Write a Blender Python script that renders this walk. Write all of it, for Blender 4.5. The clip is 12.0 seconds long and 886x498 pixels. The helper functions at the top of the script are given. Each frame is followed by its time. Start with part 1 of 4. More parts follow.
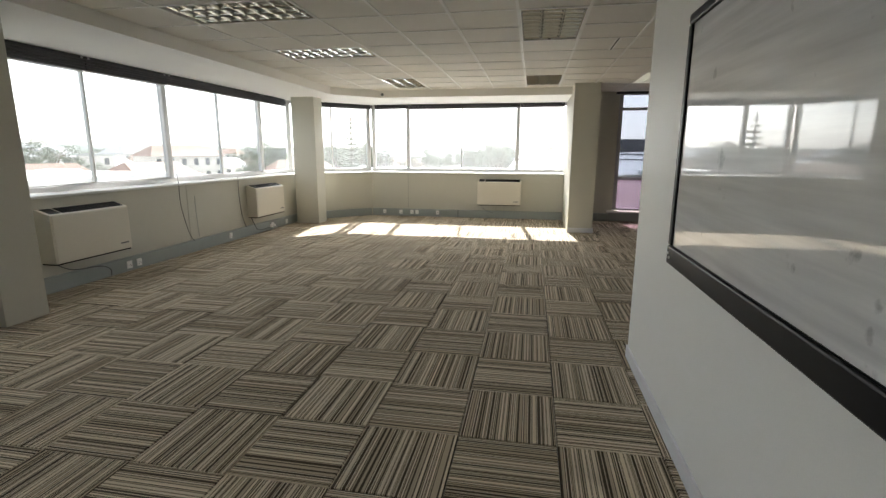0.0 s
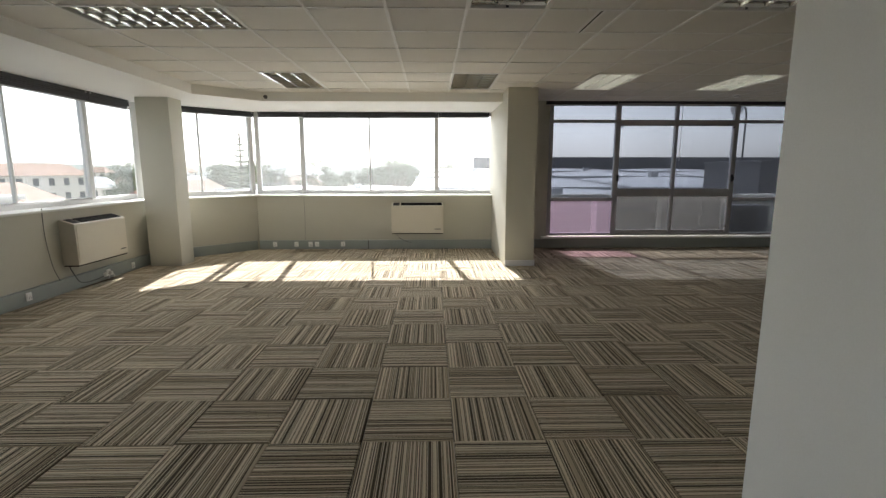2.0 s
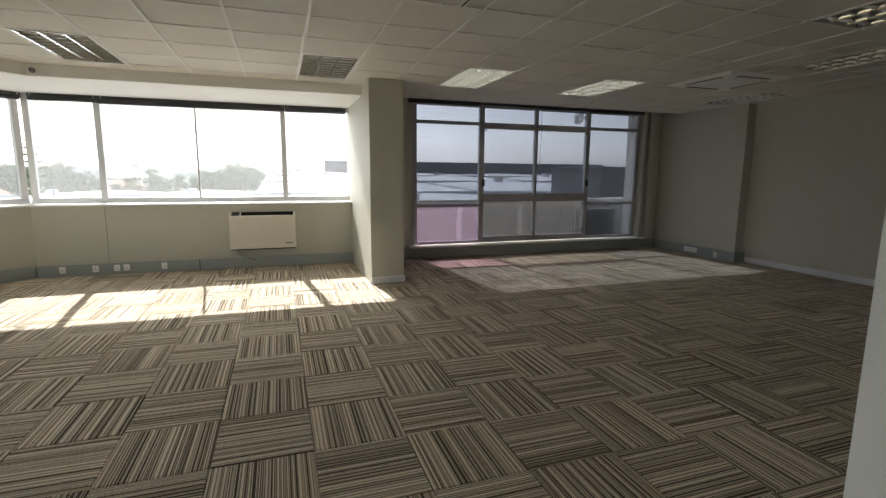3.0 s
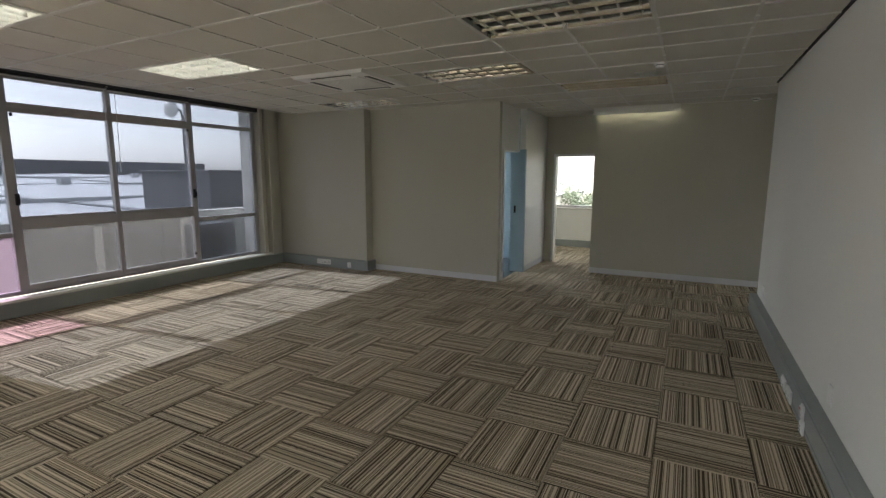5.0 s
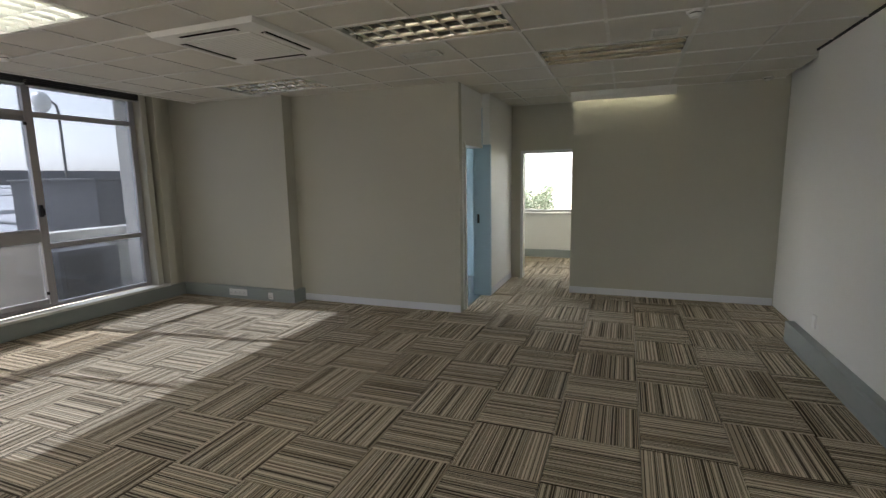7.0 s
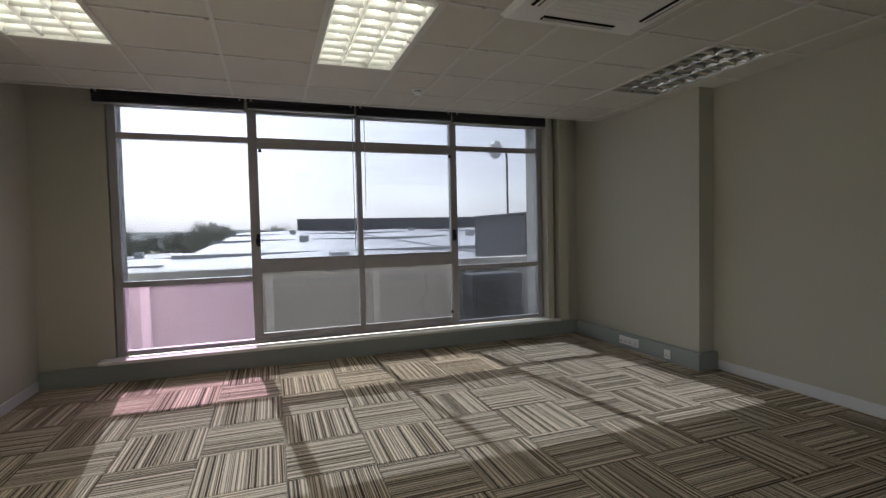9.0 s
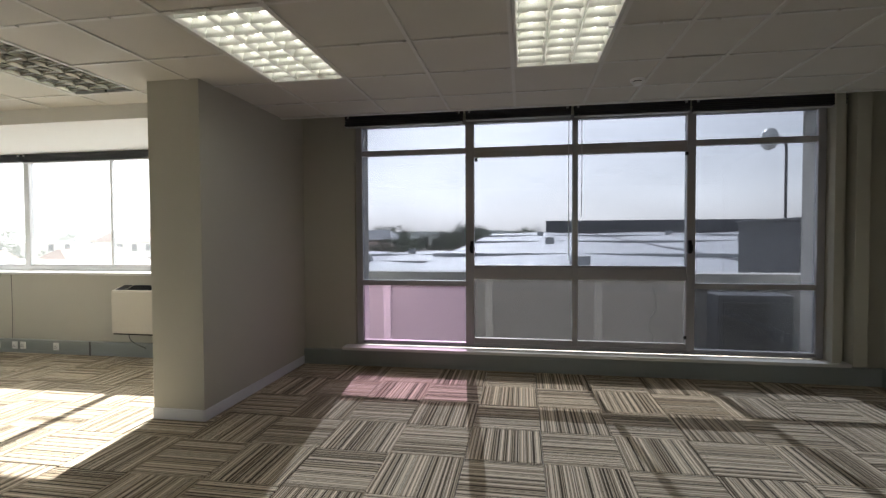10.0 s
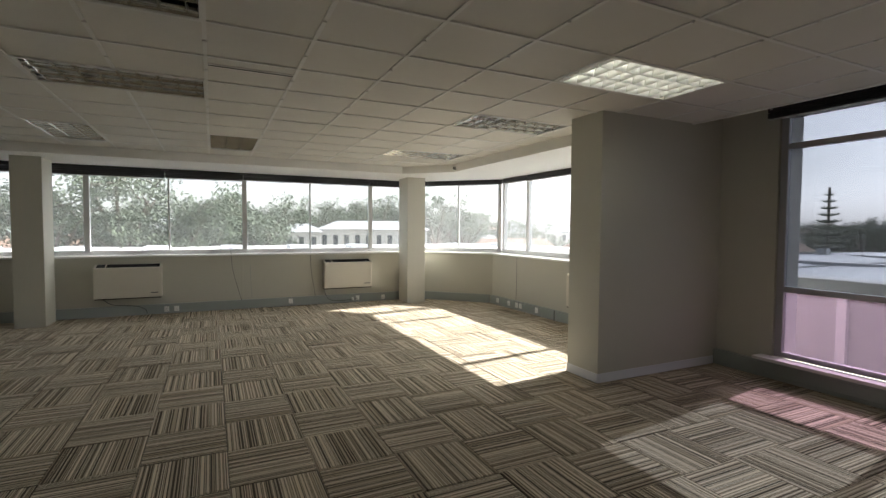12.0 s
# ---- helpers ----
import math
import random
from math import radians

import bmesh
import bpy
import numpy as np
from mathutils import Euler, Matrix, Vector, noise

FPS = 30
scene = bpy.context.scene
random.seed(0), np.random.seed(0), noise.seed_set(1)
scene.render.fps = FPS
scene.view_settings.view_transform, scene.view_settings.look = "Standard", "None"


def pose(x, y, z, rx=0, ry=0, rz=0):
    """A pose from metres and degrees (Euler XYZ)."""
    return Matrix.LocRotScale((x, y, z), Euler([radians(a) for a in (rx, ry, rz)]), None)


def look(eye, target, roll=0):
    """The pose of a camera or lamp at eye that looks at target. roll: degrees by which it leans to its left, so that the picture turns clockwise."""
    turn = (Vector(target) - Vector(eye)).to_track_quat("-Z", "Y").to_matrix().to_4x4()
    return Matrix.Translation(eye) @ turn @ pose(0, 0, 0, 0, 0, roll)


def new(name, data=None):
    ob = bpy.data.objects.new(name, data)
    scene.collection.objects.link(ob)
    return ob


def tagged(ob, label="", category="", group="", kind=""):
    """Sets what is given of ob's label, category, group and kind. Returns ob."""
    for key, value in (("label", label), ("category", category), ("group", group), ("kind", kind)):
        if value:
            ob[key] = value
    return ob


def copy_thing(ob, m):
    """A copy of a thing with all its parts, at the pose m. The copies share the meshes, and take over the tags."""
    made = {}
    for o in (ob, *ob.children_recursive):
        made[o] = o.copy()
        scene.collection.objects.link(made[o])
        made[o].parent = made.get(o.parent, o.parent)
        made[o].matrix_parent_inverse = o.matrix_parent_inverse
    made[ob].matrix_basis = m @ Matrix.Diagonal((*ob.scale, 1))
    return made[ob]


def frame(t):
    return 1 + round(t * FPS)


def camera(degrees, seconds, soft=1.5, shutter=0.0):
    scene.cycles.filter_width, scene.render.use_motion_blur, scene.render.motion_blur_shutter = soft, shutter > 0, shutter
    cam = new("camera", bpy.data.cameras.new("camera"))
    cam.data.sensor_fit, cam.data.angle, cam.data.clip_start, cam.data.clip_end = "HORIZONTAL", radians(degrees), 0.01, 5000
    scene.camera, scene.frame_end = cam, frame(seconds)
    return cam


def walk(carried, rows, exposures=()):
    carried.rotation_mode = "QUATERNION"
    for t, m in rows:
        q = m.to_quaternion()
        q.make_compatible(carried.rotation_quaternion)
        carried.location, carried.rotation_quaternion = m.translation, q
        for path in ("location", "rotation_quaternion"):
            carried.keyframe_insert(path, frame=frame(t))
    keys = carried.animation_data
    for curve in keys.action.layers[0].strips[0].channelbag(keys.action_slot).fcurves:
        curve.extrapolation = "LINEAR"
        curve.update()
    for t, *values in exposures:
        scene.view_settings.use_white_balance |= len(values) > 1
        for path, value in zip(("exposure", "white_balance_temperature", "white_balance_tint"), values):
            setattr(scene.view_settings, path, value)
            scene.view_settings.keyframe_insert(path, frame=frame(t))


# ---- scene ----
cam = camera(85.4, 12.0, soft=1.4)
PATH = [
    (0, (0.323, -0.235, 1.442), (-0.03, 1.694, 1.047), 0.2),
    (0.5, (0.105, 0.196, 1.415), (-0.249, 2.128, 1.037), 0.0),
    (1, (-0.013, 0.629, 1.424), (-0.32, 2.576, 1.087), -0.4),
    (1.5, (-0.045, 1.119, 1.402), (-0.216, 3.084, 1.073), 0.1),
    (2, (-0.117, 1.6, 1.449), (-0.07, 3.573, 1.125), 0.0),
    (2.5, (-0.092, 2.106, 1.466), (0.197, 4.06, 1.147), 0.6),
    (3, (-0.115, 2.573, 1.441), (0.52, 4.444, 1.136), 0.4),
    (3.5, (0.006, 2.944, 1.44), (1.0, 4.657, 1.158), 0.3),
    (5.5, (1.059, 4.144, 1.604), (2.917, 4.821, 1.305), 0.4),
    (6, (1.445, 4.3, 1.555), (3.337, 4.879, 1.265), 0.4),
    (6.5, (1.792, 4.482, 1.59), (3.685, 5.05, 1.285), -0.1),
    (8.5, (3.237, 5.057, 1.441), (4.328, 6.73, 1.342), -2.4),
    (9, (3.46, 5.252, 1.368), (4.134, 7.134, 1.289), -1.3),
    (9.5, (3.722, 5.336, 1.424), (3.878, 7.327, 1.322), -0.5),
    (10, (3.872, 5.472, 1.434), (3.544, 7.444, 1.376), -0.3),
    (10.5, (4.125, 5.489, 1.469), (3.309, 7.315, 1.416), -0.8),
    (11, (4.396, 5.459, 1.448), (3.146, 7.02, 1.386), -0.8),
    (11.5, (4.649, 5.433, 1.421), (3.071, 6.66, 1.357), 0.5),
    (12, (4.955, 5.427, 1.501), (3.154, 6.293, 1.414), 0.4),
]
EXPOSURES = [(0.0, 2.6), (2.0, 2.2), (3.5, 2.2), (5.5, 3.2), (6.5, 3.3), (8.5, 2.8), (9.5, 2.6), (10.5, 2.25), (12.0, 2.2)]
walk(cam, [(t, look(eye, target, roll)) for t, eye, target, roll in PATH], EXPOSURES)

# ---- world and sun ----
SUN_TO = Vector((0.125, -1.0, -0.805))
world = bpy.data.worlds.new("world")
scene.world = world
world.use_nodes = True
wn = world.node_tree
sky = wn.nodes.new("ShaderNodeTexSky")
sky.sky_type, sky.sun_disc = 'NISHITA', False
sky.sun_elevation = math.asin(0.805 / SUN_TO.length)
sky.sun_rotation = math.atan2(-SUN_TO.x, -SUN_TO.y)
sky.dust_density, sky.air_density = 2.0, 1.0
haze = wn.nodes.new("ShaderNodeHueSaturation")
haze.inputs["Saturation"].default_value = 0.22
cloud = wn.nodes.new("ShaderNodeTexNoise")
cloud.inputs["Scale"].default_value, cloud.inputs["Detail"].default_value = 2.2, 7
wtc = wn.nodes.new("ShaderNodeTexCoord")
wmap = wn.nodes.new("ShaderNodeMapping")
wmap.inputs["Scale"].default_value = (1, 1, 3.5)
wn.links.new(wtc.outputs["Generated"], wmap.inputs[0])
wn.links.new(wmap.outputs[0], cloud.inputs["Vector"])
cm = wn.nodes.new("ShaderNodeMath")
cm.operation = 'MULTIPLY_ADD'
cm.inputs[1].default_value, cm.inputs[2].default_value = 0.9, 0.65
wn.links.new(cloud.outputs["Fac"], cm.inputs[0])
wn.links.new(cm.outputs[0], haze.inputs["Value"])
wn.links.new(sky.outputs[0], haze.inputs["Color"])
wn.links.new(haze.outputs[0], wn.nodes["Background"].inputs[0])
wn.nodes["Background"].inputs[1].default_value = 0.115
sun_data = bpy.data.lights.new("sun", 'SUN')
sun_data.energy, sun_data.angle, sun_data.color = 2.75, radians(0.55), (1.0, 0.985, 0.96)
sun = new("sun", sun_data)
sun.rotation_mode = 'QUATERNION'
sun.rotation_quaternion = SUN_TO.to_track_quat('-Z', 'Y')


# ---- materials ----
def material(name, color, rough=0.6, metal=0.0, vary=0.08, scale=6.0, bump=0.0, bump_scale=60.0, spec=0.5, grain=0.04):
    """A surface with colour variation at two scales and fine relief."""
    m = bpy.data.materials.new(name)
    m.use_nodes = True
    n, l = m.node_tree.nodes, m.node_tree.links
    b = n["Principled BSDF"]
    b.inputs["Roughness"].default_value, b.inputs["Metallic"].default_value = rough, metal
    b.inputs["Specular IOR Level"].default_value = spec
    tc = n.new("ShaderNodeTexCoord")
    big, fine = n.new("ShaderNodeTexNoise"), n.new("ShaderNodeTexNoise")
    big.inputs["Scale"].default_value, big.inputs["Detail"].default_value = scale / 6, 6
    fine.inputs["Scale"].default_value, fine.inputs["Detail"].default_value = bump_scale, 3
    l.new(tc.outputs["Object"], big.inputs["Vector"])
    l.new(tc.outputs["Object"], fine.inputs["Vector"])
    a = n.new("ShaderNodeMath"); a.operation = 'MULTIPLY_ADD'
    a.inputs[1].default_value, a.inputs[2].default_value = 2 * vary, 1 - vary
    l.new(big.outputs["Fac"], a.inputs[0])
    g = n.new("ShaderNodeMath"); g.operation = 'MULTIPLY_ADD'
    g.inputs[1].default_value = 2 * grain
    l.new(fine.outputs["Fac"], g.inputs[0])
    l.new(a.outputs[0], g.inputs[2])
    mix = n.new("ShaderNodeVectorMath"); mix.operation = 'SCALE'
    mix.inputs[0].default_value = color
    l.new(g.outputs[0], mix.inputs["Scale"])
    l.new(mix.outputs[0], b.inputs["Base Color"])
    if bump:
        bp = n.new("ShaderNodeBump")
        bp.inputs["Strength"].default_value, bp.inputs["Distance"].default_value = bump, 0.004
        l.new(fine.outputs["Fac"], bp.inputs["Height"])
        l.new(bp.outputs[0], b.inputs["Normal"])
    return m


def glass(name, tint, veil_amount):
    """A clear pane: tinted see-through with more gloss at a slant, and a milky veil that puts in haze."""
    m = bpy.data.materials.new(name)
    m.use_nodes = True
    n, l = m.node_tree.nodes, m.node_tree.links
    n.remove(n["Principled BSDF"])
    tr, gl, mx, fr = (n.new("ShaderNodeBsdfTransparent"), n.new("ShaderNodeBsdfGlossy"),
                      n.new("ShaderNodeMixShader"), n.new("ShaderNodeLayerWeight"))
    tr.inputs[0].default_value = (*tint, 1)
    gl.inputs["Roughness"].default_value = 0.02
    pw, ad = n.new("ShaderNodeMath"), n.new("ShaderNodeMath")
    pw.operation, ad.operation = 'POWER', 'MULTIPLY_ADD'
    fr.inputs["Blend"].default_value, pw.inputs[1].default_value = 0.5, 5.0
    ad.inputs[1].default_value, ad.inputs[2].default_value = 0.5, 0.03
    l.new(fr.outputs["Facing"], pw.inputs[0])
    l.new(pw.outputs[0], ad.inputs[0])
    l.new(ad.outputs[0], mx.inputs[0])
    l.new(tr.outputs[0], mx.inputs[1])
    l.new(gl.outputs[0], mx.inputs[2])
    # milky veil on the pane, in place of haze in the outdoor view
    veil, veiled, film = n.new("ShaderNodeBsdfTranslucent"), n.new("ShaderNodeMixShader"), n.new("ShaderNodeTexNoise")
    veil.inputs[0].default_value = (*[min(1.0, 0.35 + 0.65 * c) for c in tint], 1)
    film.inputs["Scale"].default_value, film.inputs["Detail"].default_value = 3.0, 6
    amount = n.new("ShaderNodeMath")
    amount.operation = 'MULTIPLY_ADD'
    amount.inputs[1].default_value, amount.inputs[2].default_value = veil_amount * 0.6, veil_amount * 0.7
    l.new(film.outputs["Fac"], amount.inputs[0])
    l.new(amount.outputs[0], veiled.inputs[0])
    l.new(mx.outputs[0], veiled.inputs[1])
    l.new(veil.outputs[0], veiled.inputs[2])
    l.new(veiled.outputs[0], n["Material Output"].inputs[0])
    return m


def glowing(name, color, strength):
    m = bpy.data.materials.new(name)
    m.use_nodes = True
    b = m.node_tree.nodes["Principled BSDF"]
    b.inputs["Base Color"].default_value = (*color, 1)
    b.inputs["Emission Color"].default_value = (*color, 1)
    b.inputs["Emission Strength"].default_value = strength
    return m


def carpet_material():
    """Striped loop-pile carpet: uneven bands across each tile, from the tile's own UV, changed from tile to tile."""
    m = bpy.data.materials.new("carpet")
    m.use_nodes = True
    n, l = m.node_tree.nodes, m.node_tree.links
    b = n["Principled BSDF"]
    b.inputs["Roughness"].default_value = 0.95
    b.inputs["Specular IOR Level"].default_value = 0.08
    b.inputs["Sheen Weight"].default_value, b.inputs["Sheen Roughness"].default_value = 0.05, 0.5
    uv, info, geo = n.new("ShaderNodeUVMap"), n.new("ShaderNodeObjectInfo"), n.new("ShaderNodeNewGeometry")
    uv.uv_map = "UVMap"
    sep = n.new("ShaderNodeSeparateXYZ")
    l.new(uv.outputs[0], sep.inputs[0])
    rnd = n.new("ShaderNodeMath"); rnd.operation = 'ADD'
    l.new(info.outputs["Random"], rnd.inputs[0])
    l.new(geo.outputs["Random Per Island"], rnd.inputs[1])

    def band(scale, detail, seed):
        w = n.new("ShaderNodeMath"); w.operation = 'MULTIPLY_ADD'
        w.inputs[1].default_value = 37.0 + seed
        l.new(rnd.outputs[0], w.inputs[0])
        l.new(sep.outputs[0], w.inputs[2])
        t = n.new("ShaderNodeTexNoise")
        t.noise_dimensions = '1D'
        t.inputs["Scale"].default_value, t.inputs["Detail"].default_value = scale, detail
        l.new(w.outputs[0], t.inputs["W"])
        return t.outputs["Fac"]

    def ramp(src, stops, kind='LINEAR'):
        r = n.new("ShaderNodeValToRGB")
        r.color_ramp.interpolation = kind
        while len(r.color_ramp.elements) < len(stops):
            r.color_ramp.elements.new(0.5)
        for e, (p, c) in zip(r.color_ramp.elements, stops):
            e.position, e.color = p, (*c, 1)
        l.new(src, r.inputs[0])
        return r.outputs[0]

    dark, brown, light = (0.088, 0.068, 0.045), (0.56, 0.465, 0.335), (0.82, 0.715, 0.55)
    stripes = ramp(band(38.0, 0.0, 0.0), [(0.0, light), (0.33, dark), (0.41, brown), (0.50, dark), (0.555, light), (0.70, dark)], 'CONSTANT')
    thin = ramp(band(105.0, 0.0, 11.0), [(0.0, (0.7, 0.7, 0.7)), (0.44, (1, 1, 1)), (0.60, (0.62, 0.62, 0.62))], 'CONSTANT')
    mul = n.new("ShaderNodeMix"); mul.data_type, mul.blend_type = 'RGBA', 'MULTIPLY'
    mul.inputs["Factor"].default_value = 0.4
    l.new(stripes, mul.inputs["A"])
    l.new(thin, mul.inputs["B"])
    tc = n.new("ShaderNodeTexCoord")
    pile = n.new("ShaderNodeTexNoise")
    pile.inputs["Scale"].default_value, pile.inputs["Detail"].default_value = 260, 2
    l.new(uv.outputs[0], pile.inputs["Vector"])
    wear = n.new("ShaderNodeTexNoise")
    wear.inputs["Scale"].default_value, wear.inputs["Detail"].default_value = 0.7, 5
    l.new(geo.outputs["Position"], wear.inputs["Vector"])
    tone = n.new("ShaderNodeMath"); tone.operation = 'MULTIPLY_ADD'
    tone.inputs[1].default_value, tone.inputs[2].default_value = 0.5, 0.5
    l.new(pile.outputs["Fac"], tone.inputs[0])
    tone2 = n.new("ShaderNodeMath"); tone2.operation = 'MULTIPLY_ADD'
    tone2.inputs[1].default_value = 0.45
    l.new(wear.outputs["Fac"], tone2.inputs[0])
    l.new(tone.outputs[0], tone2.inputs[2])
    sc = n.new("ShaderNodeVectorMath"); sc.operation = 'SCALE'
    l.new(mul.outputs["Result"], sc.inputs[0])
    l.new(tone2.outputs[0], sc.inputs["Scale"])
    l.new(sc.outputs[0], b.inputs["Base Color"])
    bp = n.new("ShaderNodeBump")
    bp.inputs["Strength"].default_value, bp.inputs["Distance"].default_value = 0.5, 0.003
    l.new(pile.outputs["Fac"], bp.inputs["Height"])
    l.new(bp.outputs[0], b.inputs["Normal"])
    return m


def board_material():
    """Glossy pale board with long slanting streaks, wiped smears and painted-in ceiling reflections, that change both
    tone and gloss.
    """
    m = bpy.data.materials.new("board_surface")
    m.use_nodes = True
    n, l = m.node_tree.nodes, m.node_tree.links
    b = n["Principled BSDF"]
    b.inputs["Specular IOR Level"].default_value = 0.95
    tc, mp = n.new("ShaderNodeTexCoord"), n.new("ShaderNodeMapping")
    mp.inputs["Rotation"].default_value = (radians(14), 0, 0)
    mp.inputs["Scale"].default_value = (1, 0.7, 13)
    l.new(tc.outputs["Object"], mp.inputs[0])
    streak, spot = n.new("ShaderNodeTexNoise"), n.new("ShaderNodeTexNoise")
    streak.inputs["Scale"].default_value, streak.inputs["Detail"].default_value = 1.6, 5
    spot.inputs["Scale"].default_value, spot.inputs["Detail"].default_value = 9, 4
    l.new(mp.outputs[0], streak.inputs["Vector"])
    l.new(tc.outputs["Object"], spot.inputs["Vector"])
    tone, worn = n.new("ShaderNodeValToRGB"), n.new("ShaderNodeValToRGB")
    tone.color_ramp.elements[0].position, tone.color_ramp.elements[0].color = 0.32, (0.62, 0.63, 0.65, 1)
    tone.color_ramp.elements[1].position, tone.color_ramp.elements[1].color = 0.66, (0.84, 0.85, 0.86, 1)
    worn.color_ramp.elements[0].position, worn.color_ramp.elements[0].color = 0.27, (0.55, 0.56, 0.58, 1)
    worn.color_ramp.elements[1].position, worn.color_ramp.elements[1].color = 0.33, (1, 1, 1, 1)
    l.new(streak.outputs["Fac"], tone.inputs[0])
    l.new(spot.outputs["Fac"], worn.inputs[0])
    mul = n.new("ShaderNodeMix")
    mul.data_type, mul.blend_type = 'RGBA', 'MULTIPLY'
    mul.inputs["Factor"].default_value = 0.8
    l.new(tone.outputs[0], mul.inputs["A"])
    l.new(worn.outputs[0], mul.inputs["B"])
    l.new(mul.outputs["Result"], b.inputs["Base Color"])
    rough = n.new("ShaderNodeMath")
    rough.operation = 'MULTIPLY_ADD'
    rough.inputs[1].default_value, rough.inputs[2].default_value = 0.05, 0.0
    l.new(streak.outputs["Fac"], rough.inputs[0])
    l.new(rough.outputs[0], b.inputs["Roughness"])
    return m


M_WALL = material("beige_paint", (0.53, 0.515, 0.44), 0.62, vary=0.05, bump=0.12, bump_scale=140)
M_WHITE_WALL = material("white_wall_paint", (0.84, 0.84, 0.81), 0.5, vary=0.04, bump=0.1, bump_scale=140)
M_SOFFIT = material("soffit_paint", (0.80, 0.79, 0.75), 0.65, vary=0.04, bump=0.1, bump_scale=120)
M_CEIL = material("ceiling_board", (0.66, 0.64, 0.585), 0.8, vary=0.09, scale=9, bump=0.25, bump_scale=220, grain=0.08)
M_TBAR = material("ceiling_grid", (0.74, 0.73, 0.69), 0.5, vary=0.04)
M_TRUNK = material("grey_trunking", (0.33, 0.36, 0.35), 0.4, vary=0.06)
M_SKIRT = material("white_skirting", (0.74, 0.75, 0.78), 0.4, vary=0.04)
M_ALU = material("aluminium_frame", (0.62, 0.62, 0.62), 0.38, metal=0.3, vary=0.08)
M_DARKALU = material("bronze_frame", (0.38, 0.372, 0.39), 0.40, metal=0.25, vary=0.1)
M_SILL = material("white_sill", (0.72, 0.71, 0.68), 0.35, vary=0.05)
M_BLIND = material("dark_blind", (0.035, 0.035, 0.04), 0.6, vary=0.2)
M_UNIT = material("cream_enamel", (0.66, 0.62, 0.53), 0.38, vary=0.04)
M_GRILLE = material("black_grille", (0.012, 0.012, 0.012), 0.8, spec=0.08)
M_BLACK = material("black_plastic", (0.010, 0.010, 0.012), 0.45, spec=0.25)
M_PLASTIC = material("white_plastic", (0.88, 0.88, 0.86), 0.35, vary=0.03)
M_RED = material("red_plastic", (0.5, 0.03, 0.02), 0.4)
M_CABLE = material("grey_cable", (0.12, 0.12, 0.12), 0.5)
M_MIRROR = material("bright_louvre", (0.84, 0.84, 0.80), 0.14, metal=1.0, vary=0.03)
# paler than the mirror louvre, so that the lit fittings look bright
M_LOUVRE = material("pale_louvre", (0.82, 0.82, 0.77), 0.35, vary=0.03)
M_TRAY = material("lamp_tray", (0.72, 0.72, 0.68), 0.4, vary=0.03)
# near-black: the darkness inside unlit fittings is put into the tray's colour
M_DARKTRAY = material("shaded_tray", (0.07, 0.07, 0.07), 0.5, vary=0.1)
M_TUBE = glowing("fluorescent_tube", (1.0, 0.99, 0.92), 0.8)
M_TUBE_DIM = glowing("dim_tube", (1.0, 0.96, 0.72), 0.55)
M_TUBE_OFF = material("unlit_tube", (0.75, 0.75, 0.72), 0.3)
M_BOARD = board_material()
# bluish daylight of the side room, put into its wall and floor colours
M_BLUE = material("daylight_blue_paint", (0.36, 0.50, 0.60), 0.55, vary=0.04)
M_BLUEFLOOR = material("daylight_blue_carpet", (0.10, 0.14, 0.18), 0.95, vary=0.15, bump=0.4, bump_scale=300)
# last value: veil, added haze on plain panes, real film on filmed ones
M_GLASS = glass("clear_glass", (0.76, 0.775, 0.78), 0.055)
M_TINT = glass("grey_tinted_glass", (0.315, 0.33, 0.36), 0.012)
M_PINK = glass("pink_film_glass", (0.52, 0.44, 0.53), 0.05)
M_FROST = glass("grey_film_glass", (0.38, 0.38, 0.39), 0.03)
M_CARPET = carpet_material()
M_CONC = material("concrete", (0.42, 0.41, 0.39), 0.85, vary=0.15, bump=0.3, bump_scale=30)
M_ROOF = material("pale_metal_roof", (0.55, 0.56, 0.58), 0.5, vary=0.12, scale=0.5, bump_scale=2)
M_DARKROOF = material("dark_parapet", (0.06, 0.065, 0.08), 0.7, vary=0.15)
M_GROUND = material("dry_ground", (0.26, 0.24, 0.18), 0.95, vary=0.25, scale=0.3, bump_scale=3)
M_ROAD = material("asphalt", (0.055, 0.055, 0.055), 0.9, vary=0.2, scale=1.0)
M_LEAF = material("gum_leaves", (0.11, 0.135, 0.085), 0.7, vary=0.35, scale=3.0, bump_scale=8, grain=0.25)
M_BARK = material("bark", (0.16, 0.12, 0.09), 0.9, vary=0.2)
M_HOUSE = material("white_render", (0.72, 0.70, 0.66), 0.8, vary=0.1, scale=1)
M_TERRA = material("terracotta_roof", (0.30, 0.19, 0.14), 0.8, vary=0.2, scale=2)
M_GREYROOF = material("grey_sheet_roof", (0.45, 0.46, 0.47), 0.6, vary=0.12, scale=2)
M_PANE = material("dark_window_pane", (0.05, 0.06, 0.07), 0.1)
M_HILL = material("hill_scrub", (0.17, 0.19, 0.17), 0.95, vary=0.25, scale=0.1, bump_scale=0.4)


